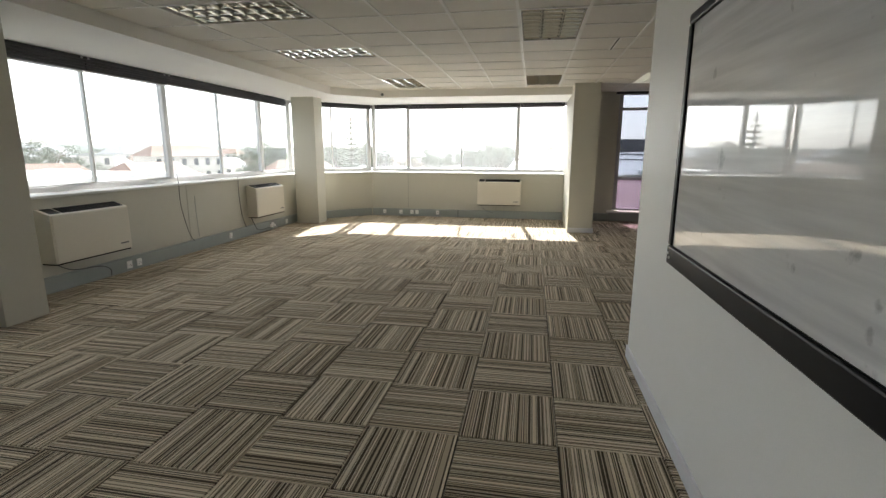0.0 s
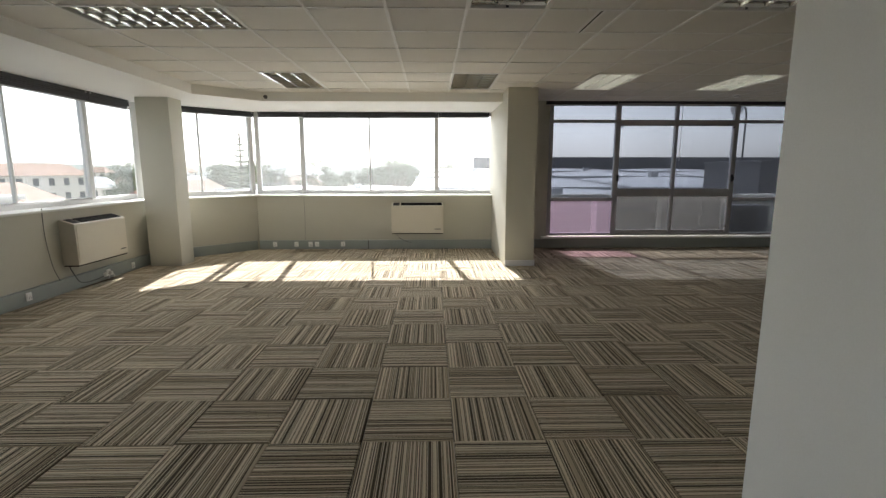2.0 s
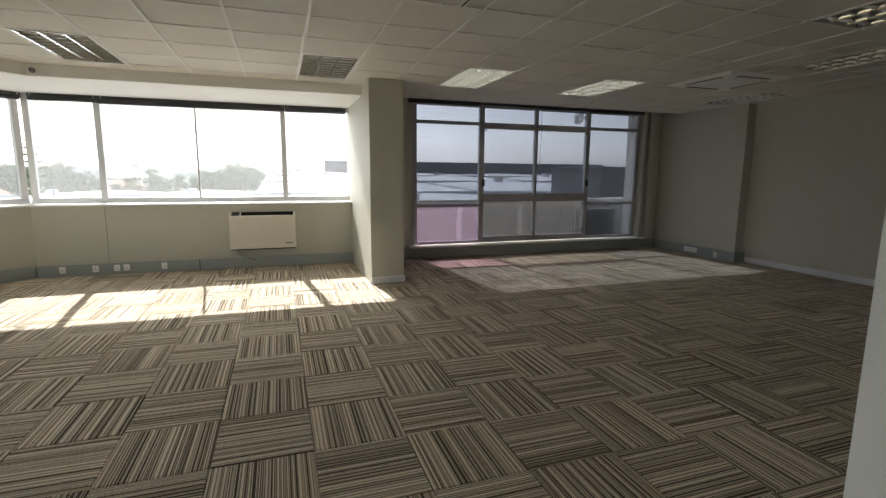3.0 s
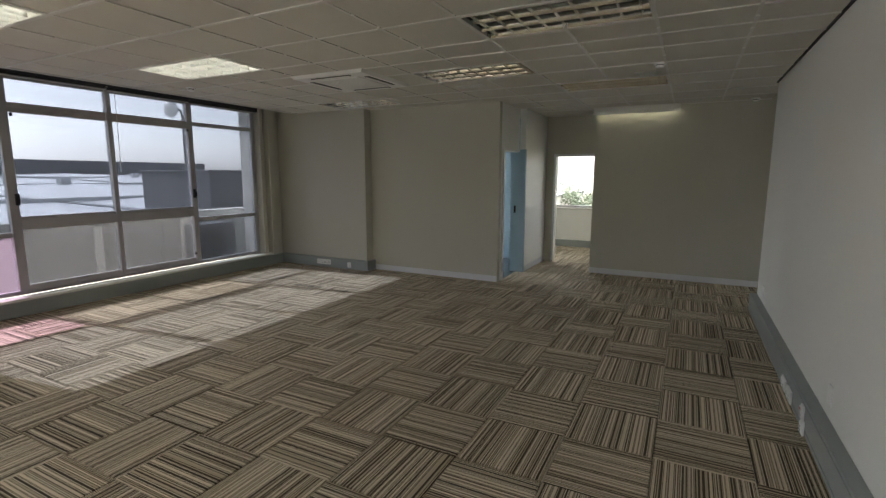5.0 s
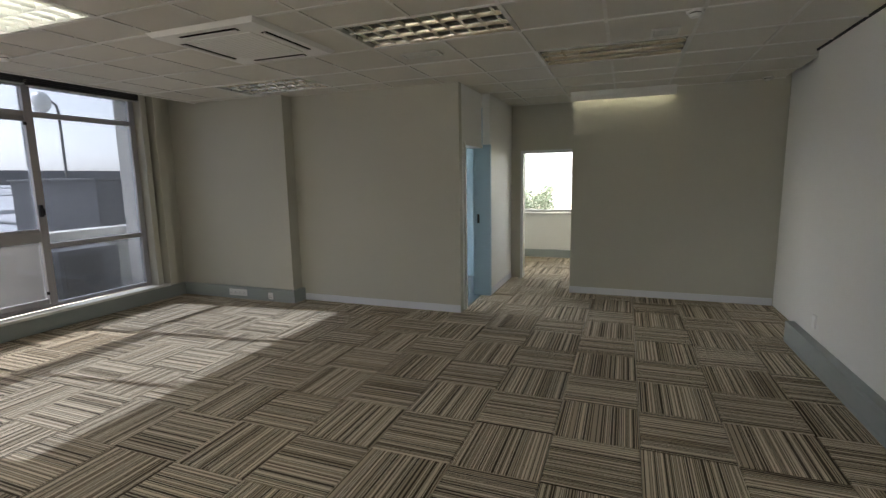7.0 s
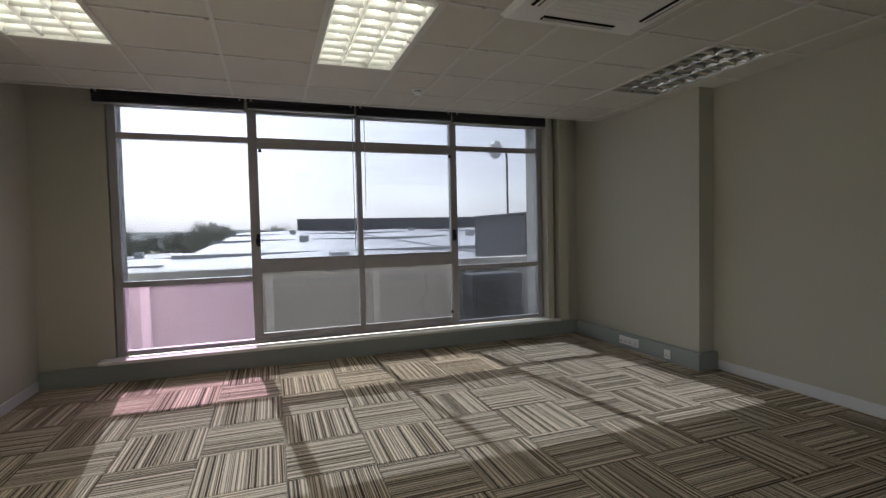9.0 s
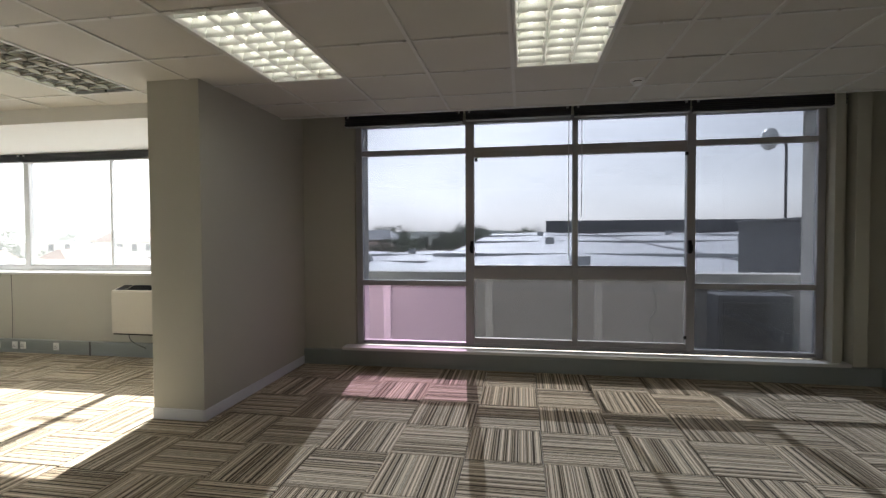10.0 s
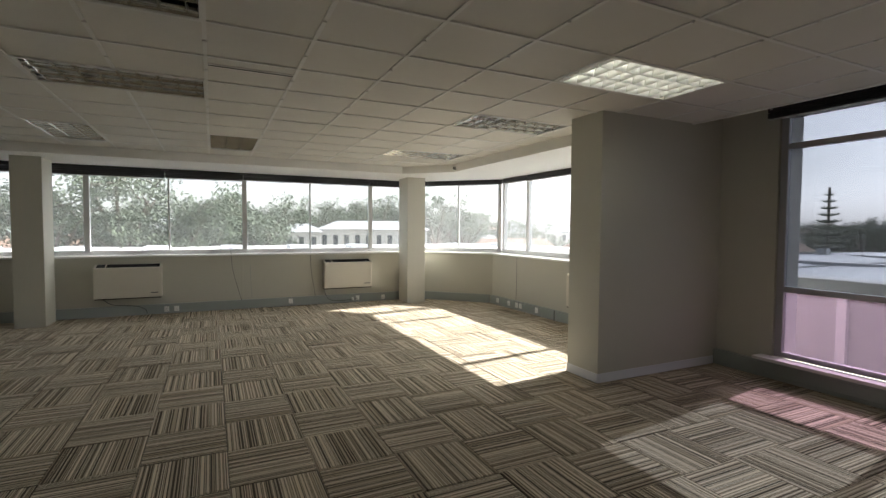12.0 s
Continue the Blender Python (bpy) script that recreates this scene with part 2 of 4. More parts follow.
# ---- building helpers ----
def add_box(bm, x0, y0, z0, x1, y1, z1, bevel=0.0):
    """A box between two corners, with softly broken edges where bevel is given."""
    r = bmesh.ops.create_cube(bm, size=1.0)
    c = Vector(((x0 + x1) / 2, (y0 + y1) / 2, (z0 + z1) / 2))
    for v in r["verts"]:
        v.co = Vector((v.co.x * abs(x1 - x0), v.co.y * abs(y1 - y0), v.co.z * abs(z1 - z0))) + c
    if bevel:
        edges = list({e for v in r["verts"] for e in v.link_edges})
        bmesh.ops.bevel(bm, geom=edges, offset=bevel, segments=2, affect='EDGES', profile=0.5)
    return r["verts"]


def boxes(*rows, bevel=0.0):
    bm = bmesh.new()
    for r in rows:
        add_box(bm, *r, bevel=bevel)
    return bm


def prism(points, z0, z1):
    """A plan outline raised from z0 to z1."""
    bm = bmesh.new()
    low = [bm.verts.new((x, y, z0)) for x, y in points]
    high = [bm.verts.new((x, y, z1)) for x, y in points]
    bm.faces.new(low[::-1])
    bm.faces.new(high)
    for i in range(len(points)):
        j = (i + 1) % len(points)
        bm.faces.new((low[i], low[j], high[j], high[i]))
    bmesh.ops.recalc_face_normals(bm, faces=bm.faces[:])
    return bm


def tube(points, radius, sides=8):
    """A round rod through the points."""
    bm = bmesh.new()
    pts = [Vector(p) for p in points]
    rings = []
    for i, p in enumerate(pts):
        d = (pts[min(i + 1, len(pts) - 1)] - pts[max(i - 1, 0)]).normalized()
        u = d.orthogonal().normalized()
        w = d.cross(u)
        rings.append([bm.verts.new(p + radius * (math.cos(2 * math.pi * k / sides) * u + math.sin(2 * math.pi * k / sides) * w)) for k in range(sides)])
    for a, b in zip(rings, rings[1:]):
        off = min(range(sides), key=lambda o: sum((a[k].co - b[(k + o) % sides].co).length for k in range(sides)))
        for k in range(sides):
            bm.faces.new((a[k], a[(k + 1) % sides], b[(k + 1 + off) % sides], b[(k + off) % sides]))
    bm.faces.new(rings[0][::-1])
    bm.faces.new(rings[-1])
    bmesh.ops.recalc_face_normals(bm, faces=bm.faces[:])
    return bm


def mesh_of(name, bm, mat):
    me = bpy.data.meshes.new(name)
    bm.to_mesh(me)
    bm.free()
    me.materials.append(mat)
    return me


def part(name, bm, mat, parent=None, label=""):
    ob = new(name, mesh_of(name, bm, mat))
    if parent is not None:
        ob.parent = parent
    if label:
        ob["label"] = label
    return ob


def thing(name, m, label, category, group="", kind=""):
    ob = new(name)
    ob.empty_display_size = 0.1
    ob.matrix_basis = m
    return tagged(ob, label, category, group, kind)


def setting(name, bm, mat, label, category):
    return tagged(part(name, bm, mat), label, category, kind="structure")


# ---- the large structure ----
H = 2.635          # ceiling
SOFF = 2.50        # soffit over the ribbon windows
TOP = 2.95
XL, YB, YW = -4.55, 10.52, 10.56   # inner faces: ribbon wall, bay wall, tall-window wall
SILL = 1.0
# ribbon wall below and above the windows, its angled corner and the bay
P0, P1, P2, P3 = (XL, -3.0), (XL, 9.35), (-3.32, YB), (1.0, YB)
Q0, Q1, Q2, Q3 = (XL - 0.45, -3.0), (XL - 0.45, 9.53), (-3.50, YB + 0.45), (1.0, YB + 0.45)


def ribbon(z0, z1):
    bm = prism([P0, P1, Q1, Q0], z0, z1)
    for quad in ([P1, P2, Q2, Q1], [P2, P3, Q3, Q2]):
        b = prism(quad, z0, z1)
        me = bpy.data.meshes.new("tmp")
        b.to_mesh(me); b.free()
        bm.from_mesh(me)
        bpy.data.meshes.remove(me)
    return bm


setting("wall_ribbon_low", ribbon(-0.2, SILL - 0.03), M_WALL, "beige painted wall below the ribbon windows", "wall")
setting("wall_ribbon_high", ribbon(SOFF + 0.004, TOP), M_SOFFIT, "painted wall above the ribbon windows", "wall")
# tall-window wall
setting("wall_tall_window", boxes((1.44, YW, -0.2, 2.04, YW + 0.3, TOP), (6.72, YW, -0.2, 7.6, YW + 0.3, TOP),
                                  (2.04, YW, -0.2, 6.72, YW + 0.3, 0.20), (2.04, YW, 2.664, 6.72, YW + 0.3, TOP)), M_WALL,
        "beige painted wall round the tall window", "wall")
setting("wall_reveal", boxes((6.72, YW - 0.10, 0.20, 6.80, YW, TOP - 0.1), (6.87, YW - 0.14, 0.20, 6.99, YW, TOP - 0.1), bevel=0.004), M_WALL,
        "stepped beige reveal beside the tall window", "wall")
setting("wall_outer_reveal", boxes((6.655, YW + 0.095, 0.20, 6.722, YW + 0.31, 2.664), (2.036, YW + 0.095, 0.20, 2.095, YW + 0.31, 2.664), bevel=0.004), M_HOUSE,
        "pale outer reveal of the tall window", "wall")
setting("wall_column_pier", boxes((1.0, 8.80, -0.2, 1.44, YB + 0.45, TOP)), M_WALL, "beige painted pier between two window bays", "wall")
setting("wall_east_pier", boxes((7.22, 8.66, -0.2, 7.6, YW, TOP)), M_WALL, "beige painted boxed pier beside the tall window", "wall")
setting("wall_partition", boxes((7.40, 6.41, -0.2, 7.50, 8.66, TOP)), M_WALL, "beige painted office partition", "wall")
setting("wall_passage", boxes((7.50, 6.41, -0.2, 7.60, 6.51, TOP), (8.32, 6.30, -0.2, 9.58, 6.40, TOP), (7.60, 6.41, 1.97, 8.32, 6.51, TOP)), M_WHITE_WALL,
        "white painted passage wall with a doorway", "wall")
setting("wall_passage_end", boxes((9.58, 6.11, -0.2, 9.68, 9.0, TOP), (9.58, 2.8, -0.2, 9.68, 5.38, TOP), (9.58, 5.38, 1.93, 9.68, 6.11, TOP)), M_WALL,
        "beige wall with a doorway at the end of the passage", "wall")
setting("wall_back", boxes((8.80, 2.8, -0.2, 8.92, 5.31, TOP), (8.92, 5.21, -0.2, 9.58, 5.31, TOP)), M_WALL, "grey-beige painted back wall", "wall")
setting("wall_south", boxes((1.25, 2.80, -0.2, 7.42, 3.11, TOP), (7.42, 2.80, -0.2, 8.80, 2.94, TOP)), M_WHITE_WALL, "long pale painted wall", "wall")
setting("wall_board", boxes((1.05, -3.2, -0.2, 1.25, 3.21, TOP)), M_WHITE_WALL, "white painted wall that carries the board", "wall")
setting("wall_behind", boxes((-5.0, -3.2, -0.2, 1.05, -3.0, TOP)), M_WALL, "beige painted wall", "wall")
setting("floor_slab", boxes((-5.0, -3.2, -0.25, 13.0, 10.9, -0.012)), M_CONC, "concrete slab under the carpet", "floor")
setting("roof_slab", boxes((-5.0, -3.2, TOP, 13.0, 11.0, TOP + 0.25)), M_CONC, "concrete slab over the ceiling", "ceiling")

# blue room behind the partition, and the bright room at the passage's end
setting("wall_blue_room", boxes((7.6, 9.6, -0.2, 9.58, 9.7, 0.9), (7.6, 9.6, 2.3, 9.58, 9.7, TOP), (9.48, 6.51, 0.0, 9.58, 9.6, TOP), (7.60, 9.0, 0.0, 7.72, 9.6, TOP)), M_BLUE,
        "room walls coloured pale blue for the bluish daylight on them", "wall")
setting("floor_blue_room", boxes((7.51, 6.42, -0.011, 9.48, 9.6, 0.004)), M_BLUEFLOOR, "carpet coloured dark blue-grey for the bluish daylight on it", "floor")
setting("wall_far_room", boxes((11.70, 2.8, -0.2, 11.9, 9.0, 0.86), (11.70, 2.8, 2.35, 11.9, 9.0, TOP), (9.68, 8.9, -0.2, 11.7, 9.0, TOP), (9.68, 2.8, -0.2, 11.7, 2.9, TOP)), M_WHITE_WALL,
        "white painted walls of a bright room", "wall")
setting("baseboard_far_room", boxes((11.64, 2.9, 0.0, 11.70, 8.9, 0.15), bevel=0.004), M_TRUNK, "grey trunking along the far wall", "baseboard")
setting("door_frame_end", boxes((9.55, 5.34, 0, 9.71, 5.38, 1.97), (9.55, 6.11, 0, 9.71, 6.15, 1.97), (9.55, 5.38, 1.93, 9.71, 6.11, 1.97), bevel=0.003), M_SKIRT,
        "pale painted door frame", "door frame")
df = setting("door_frame_blue", boxes((8.30, 6.29, 0, 8.345, 6.53, 2.0), bevel=0.003), M_BLUE, "door jamb coloured pale blue for the bluish daylight on it", "door frame")
setting("door_frame_white", boxes((7.57, 6.39, 0, 7.61, 6.53, 2.0), (7.61, 6.39, 1.955, 8.297, 6.53, 2.0), bevel=0.003), M_WHITE_WALL, "white painted jamb and head of the doorway", "door frame")
part("strike_plate", boxes((8.292, 6.44, 0.98, 8.30, 6.47, 1.10)), M_BLACK, df)


# ---- ceiling: boards in a grid, one mesh ----
XS = [0.15 + 0.6 * i for i in range(-6, 5)] + [3.18, 3.80, 4.42, 4.82, 5.22, 5.82, 6.46, 7.06, 7.66, 8.26, 8.80, 9.5]


def ceiling_mesh():
    verts, faces = [], []

    def slab(x0, y0, x1, y1, z0, z1, ch):
        i = len(verts)
        verts.extend([(x0, y0, z1), (x1, y0, z1), (x1, y1, z1), (x0, y1, z1),
                      (x0 + ch, y0 + ch, z0), (x1 - ch, y0 + ch, z0), (x1 - ch, y1 - ch, z0), (x0 + ch, y1 - ch, z0)])
        faces.extend([(i + 7, i + 6, i + 5, i + 4), (i, i + 4, i + 5, i + 1), (i + 1, i + 5, i + 6, i + 2), (i + 2, i + 6, i + 7, i + 3), (i + 3, i + 7, i + 4, i), (i, i + 1, i + 2, i + 3)])

    rnd = random.Random(4)
    for x, xe in zip(XS, XS[1:]):
        for j in range(-14, 11):
            y = 4.2 + 0.6 * j
            cx, cy = (x + xe) / 2, y + 0.3
            if cx < -3.45 or cx > 9.5 or cy < -3 or cy > 10.1:
                continue
            if cx < 1.0 and cy > 9.3:
                continue
            if cx < -2.7 and cy > 8.7 and cy - cx > 12.0:
                continue
            if cx > 1.25 and cy < 3.0:
                continue
            if any(abs(cx - lx) < w / 2 and abs(cy - ly) < d / 2 for lx, ly, w, d in LAMPS):
                continue
            dz = rnd.uniform(-0.0015, 0.0015)
            slab(x + 0.010, y + 0.010, xe - 0.010, min(y + 0.590, 10.05), H + dz, H + 0.02, 0.0025)
    return verts, faces


# lamps: centre, width in x, depth in y
LAMPS = [(-2.25, 3.9, 1.2, 0.6), (-2.25, 5.7, 1.2, 0.6), (-1.95, 8.4, 0.6, 1.2), (0.45, 4.8, 0.6, 1.2), (0.45, 8.4, 0.6, 1.2),
         (2.25, 4.8, 0.6, 1.2), (2.25, 8.4, 0.6, 1.2), (4.11, 4.8, 0.6, 1.2), (4.11, 8.4, 0.6, 1.2), (5.52, 6.0, 0.6, 1.2), (6.76, 4.8, 0.6, 1.2), (6.76, 8.4, 0.6, 1.2)]
cv, cf = ceiling_mesh()
cme = bpy.data.meshes.new("ceiling")
cme.from_pydata(cv, [], cf)
cme.materials.append(M_CEIL)
tagged(new("ceiling", cme), "suspended ceiling of pale grey square boards", "ceiling", kind="structure")


def grid_mesh():
    """The pale metal grid that carries the boards, open above the lamps."""
    bm = bmesh.new()
    def clear(x, y):
        return not any(abs(x - lx) < w / 2 - 0.02 and abs(y - ly) < d / 2 - 0.02 for lx, ly, w, d in LAMPS)
    for x in XS:
        y = -3.0 if x < 1.2 else 3.0
        while y < 10.05:
            y2 = min(y + 0.3, 10.05)
            top = 9.3 if x < 1.0 else 10.05
            if y2 <= top and clear(x, (y + y2) / 2) and -3.45 <= x <= 9.5:
                add_box(bm, x - 0.012, y, H - 0.008, x + 0.012, y2, H + 0.03)
            y = y2
    for j in range(-12, 10):
        y = 4.2 + 0.6 * j
        x0 = -3.45
        x1 = 9.5 if y > 3.0 else 1.05
        x = x0
        while x < x1:
            x2 = min(x + 0.3, x1)
            if clear((x + x2) / 2, y) and (y < 9.3 or x > 1.0):
                add_box(bm, x + 0.012, y - 0.012, H - 0.0065, x2 - 0.012, y + 0.012, H + 0.03)
            x = x2
    return bm


setting("ceiling_grid", grid_mesh(), M_TBAR, "pale metal grid between the ceiling boards", "ceiling")
# soffits over the ribbon windows, and the trim at the tall window
sof = prism([(-3.45, -3.0), (-3.45, 8.62), (-2.72, 9.32), (1.0, 9.32), (1.0, YB + 0.2), (-3.40, YB + 0.2), (XL - 0.2, 9.43), (XL - 0.2, -3.0)], SOFF, H + 0.2)
setting("soffit", sof, M_SOFFIT, "painted soffit lower than the ceiling", "ceiling")
setting("ceiling_trim", boxes((1.44, 10.05, H - 0.012, 7.4, 10.09, H + 0.2), bevel=0.003), M_TBAR, "pale trim along the ceiling's edge", "trim")
# solid strip, no real gap: the joint's shade is put into its dark colour
setting("ceiling_shade_south", boxes((1.25, 3.112, H - 0.014, 7.42, 3.128, H + 0.1)), M_BLIND, "dark strip painting in the shade between the pale wall and the ceiling", "trim")
setting("ceiling_void", boxes((-5, -3.2, TOP - 0.03, 12, 10.9, TOP - 0.004)), M_CEIL, "board above the ceiling grid", "ceiling")


# ---- baseboards and trunking ----
def trunk_run(name, a, b, mat, h, d, label, z0=0.0, lip=True):
    """A moulding from a to b along a wall, its depth to the left of that way."""
    a, b = Vector((*a, 0)), Vector((*b, 0))
    u = (b - a).normalized()
    n = Vector((-u.y, u.x, 0))
    bm = bmesh.new()
    L = (b - a).length
    add_box(bm, 0, 0, z0, L, d, z0 + h, bevel=0.004)
    if lip:
        add_box(bm, 0, d - 0.002, z0 + h - 0.028, L, d + 0.004, z0 + h - 0.022)
        add_box(bm, 0, d - 0.002, z0 + 0.03, L, d + 0.004, z0 + 0.036)
    rot = Matrix(((u.x, n.x, 0, a.x), (u.y, n.y, 0, a.y), (0, 0, 1, 0), (0, 0, 0, 1)))
    bmesh.ops.transform(bm, matrix=rot, verts=bm.verts)
    return setting(name, bm, mat, label, "baseboard")


GT = "grey-green cable trunking along the wall's foot"
trunk_run("baseboard_ribbon", (XL, 9.33), (XL, -3.0), M_TRUNK, 0.165, 0.055, GT)
trunk_run("baseboard_angled", (-3.36, YB - 0.03), (XL + 0.03, 9.38), M_TRUNK, 0.165, 0.055, GT)
trunk_run("baseboard_bay", (0.998, YB), (-3.30, YB), M_TRUNK, 0.165, 0.055, GT)
trunk_run("baseboard_tall_window", (7.212, YW), (1.445, YW), M_TRUNK, 0.165, 0.055, GT)
trunk_run("baseboard_pier", (7.22, 8.66), (7.22, YW - 0.06), M_TRUNK, 0.165, 0.055, GT)
trunk_run("baseboard_pier_end", (7.398, 8.658), (7.162, 8.658), M_TRUNK, 0.165, 0.05, GT, lip=False)
trunk_run("baseboard_south", (1.26, 3.11), (7.40, 3.11), M_TRUNK, 0.20, 0.075, GT)
trunk_run("baseboard_partition", (7.40, 6.41), (7.40, 8.60), M_SKIRT, 0.09, 0.014, "white painted skirting", lip=False)
trunk_run("baseboard_back", (8.80, 2.95), (8.80, 5.31), M_SKIRT, 0.09, 0.014, "white painted skirting", lip=False)
trunk_run("baseboard_column_front", (1.0, 8.80), (1.44, 8.80), M_SKIRT, 0.09, -0.014, "white painted skirting", lip=False)
trunk_run("baseboard_column_side", (1.44, YW - 0.058), (1.44, 8.787), M_SKIRT, 0.09, 0.014, "white painted skirting", lip=False)
trunk_run("baseboard_board", (1.05, -2.9), (1.05, 3.209), M_SKIRT, 0.09, 0.014, "white painted skirting", lip=False)
trunk_run("baseboard_passage", (9.54, 6.30), (8.35, 6.30), M_SKIRT, 0.09, 0.014, "white painted skirting", lip=False)


# ---- columns ----
def column(x0, y0, x1, y1):
    ob = part("column", boxes((x0, y0, 0, x1, y1, SOFF + 0.02), bevel=0.006), M_WALL)
    return tagged(ob, "square beige painted column by the windows", "column", "window columns", "structure")


column(-4.42, 8.92, -3.94, 9.30)
column(-4.42, 2.83, -3.92, 3.20)


# ---- windows ----
def along(a, b):
    """A frame of reference: x along a to b, y outwards, z up."""
    a, b = Vector((*a, 0)), Vector((*b, 0))
    u = (b - a).normalized()
    n = Vector((-u.y, u.x, 0))
    return Matrix(((u.x, n.x, 0, a.x), (u.y, n.y, 0, a.y), (0, 0, 1, 0), (0, 0, 0, 1))), (b - a).length


def ribbon_window(name, a, b, posts, sill_depth):
    """A strip of sliding panes. posts: (distance along, thick or thin)."""
    m, L = along(a, b)
    w = thing(name, m, "aluminium ribbon window with sliding panes", "window", kind="structure")
    z0, z1 = SILL + 0.004, SOFF
    part("window_frame", boxes((0, -0.035, z0, L, 0.035, z0 + 0.055), (0, -0.02, z0 + 0.055, L, 0.02, z0 + 0.075), bevel=0.004), M_ALU, w)
    part("window_head", boxes((0, -0.035, z1 - 0.06, L, 0.035, z1), bevel=0.004), M_ALU, w)
    part("window_sill", boxes((0, -sill_depth, SILL - 0.03, L, 0.06, SILL), bevel=0.006), M_SILL, w, "white painted sill")
    xs = [0.0] + [p for p, _ in posts] + [L]
    for p, thick in posts:
        if thick:
            part("mullion", boxes((p - 0.04, -0.04, z0 + 0.056, p + 0.04, 0.04, z1 - 0.06), bevel=0.004), M_ALU, w)
        else:
            part("meeting_stile", boxes((p - 0.014, -0.022, z0 + 0.076, p + 0.014, 0.022, z1 - 0.06), bevel=0.003), M_ALU, w)
    for s, e in zip(xs, xs[1:]):
        pane = part("pane", boxes((s + 0.012, -0.003, z0 + 0.06, e - 0.012, 0.003, z1 - 0.05)), M_GLASS, w)
        pane.visible_shadow = False
    return w


XG = XL - 0.30     # glass line of the ribbon
YG = YB + 0.30
ribbon_window("window_1", (XG, -2.9), (XG, 9.42), [(0.18, True), (1.40, False), (2.62, True), (3.84, False), (5.24, True), (6.45, True), (7.64, False), (8.88, True), (10.09, False), (11.33, True)], 0.335)
ribbon_window("window_2", (XG, 9.47), (-3.44, YG), [(0.05, True), (1.0, False), (1.90, True)], 0.33)
ribbon_window("window_3", (-3.40, YG), (1.0, YG), [(0.05, True), (0.88, True), (2.13, False), (3.38, True)], 0.335)


def tall_window():
    """Fixed and hinged lights in a bronze grid, with a pink-filmed pane."""
    w = thing("window_4", pose(0, YW + 0.05, 0), "tall grey-framed window with tinted panes", "window", kind="structure")
    z0, z1 = 0.225, 2.66
    d = 0.035
    part("jamb", boxes((2.05, -d, z0, 2.12, d, z1), bevel=0.004), M_DARKALU, w)
    part("jamb", boxes((6.64, -d, z0, 6.71, d, z1), bevel=0.004), M_DARKALU, w)
    part("window_frame", boxes((2.12, -d, z0, 6.64, d, z0 + 0.05), bevel=0.004), M_DARKALU, w)
    part("window_head", boxes((2.12, -d, z1 - 0.05, 6.64, d, z1), bevel=0.004), M_DARKALU, w)
    for a, b in ((3.27, 3.36), (4.375, 4.43), (5.475, 5.555)):
        part("mullion", boxes((a, -d - 0.01, z0 + 0.05, b, d, z1 - 0.05), bevel=0.004), M_DARKALU, w)
    for a, b in ((2.12, 3.27), (3.36, 4.375), (4.43, 5.475), (5.555, 6.64)):
        part("transom", boxes((a, -d, 2.305, b, d, 2.36), bevel=0.004), M_DARKALU, w)
    for a, b in ((2.12, 3.27), (5.555, 6.64)):
        part("transom", boxes((a, -d, 0.885, b, d, 0.94), bevel=0.004), M_DARKALU, w)
    for a, b in ((3.36, 4.375), (4.43, 5.475)):
        part("transom", boxes((a, -d - 0.012, 0.965, b, d, 1.085), bevel=0.006), M_DARKALU, w)
        sash = part("sash", boxes((a, -d + 0.004, 2.255, b, d - 0.006, 2.305), (a, -d + 0.004, 1.085, b, d - 0.006, 1.11), bevel=0.003), M_DARKALU, w)
        part("sash", boxes((a, -d + 0.004, 0.275, b, d - 0.006, 0.33), bevel=0.003), M_DARKALU, w)
    part("stay_handle", boxes((3.325, -0.085, 1.24, 3.36, -d - 0.01, 1.37), (3.318, -0.10, 1.26, 3.345, -0.08, 1.33), bevel=0.006), M_BLACK, w, "black sash handle")
    part("stay_handle", boxes((5.48, -0.085, 1.24, 5.515, -d - 0.01, 1.37), (5.49, -0.10, 1.26, 5.52, -0.08, 1.33), bevel=0.006), M_BLACK, w, "black sash handle")
    for x, z in ((3.37, 2.23), (5.455, 2.23), (5.45, 0.40)):
        part("hinge", boxes((x, -0.05, z - 0.02, x + 0.03, -d, z + 0.015), bevel=0.004), M_BLACK, w)
    cells = [(2.12, 3.27, 0.275, 0.885, M_PINK), (5.555, 6.64, 0.275, 0.885, M_TINT), (3.36, 4.375, 0.33, 0.965, M_FROST), (4.43, 5.475, 0.33, 0.965, M_FROST),
             (2.12, 3.27, 0.94, 2.305, M_TINT), (5.555, 6.64, 0.94, 2.305, M_TINT), (3.36, 4.375, 1.11, 2.255, M_TINT), (4.43, 5.475, 1.11, 2.255, M_TINT),
             (2.12, 3.27, 2.36, 2.61, M_TINT), (3.36, 4.375, 2.36, 2.61, M_TINT), (4.43, 5.475, 2.36, 2.61, M_TINT), (5.555, 6.64, 2.36, 2.61, M_TINT)]
    for a, b, lo, hi, mat in cells:
        part("pane", boxes((a - 0.006, -0.003, lo - 0.006, b + 0.006, 0.003, hi + 0.006)), mat, w, "pink-filmed pane" if mat is M_PINK else "")
    part("window_sill", boxes((1.93, -0.20, 0.19, 6.86, -d - 0.002, 0.222), bevel=0.005), M_SILL, w, "white painted sill")
    part("sill_apron", boxes((1.95, -0.115, 0.165, 6.84, -0.052, 0.188), bevel=0.003), M_TRUNK, w)


tall_window()


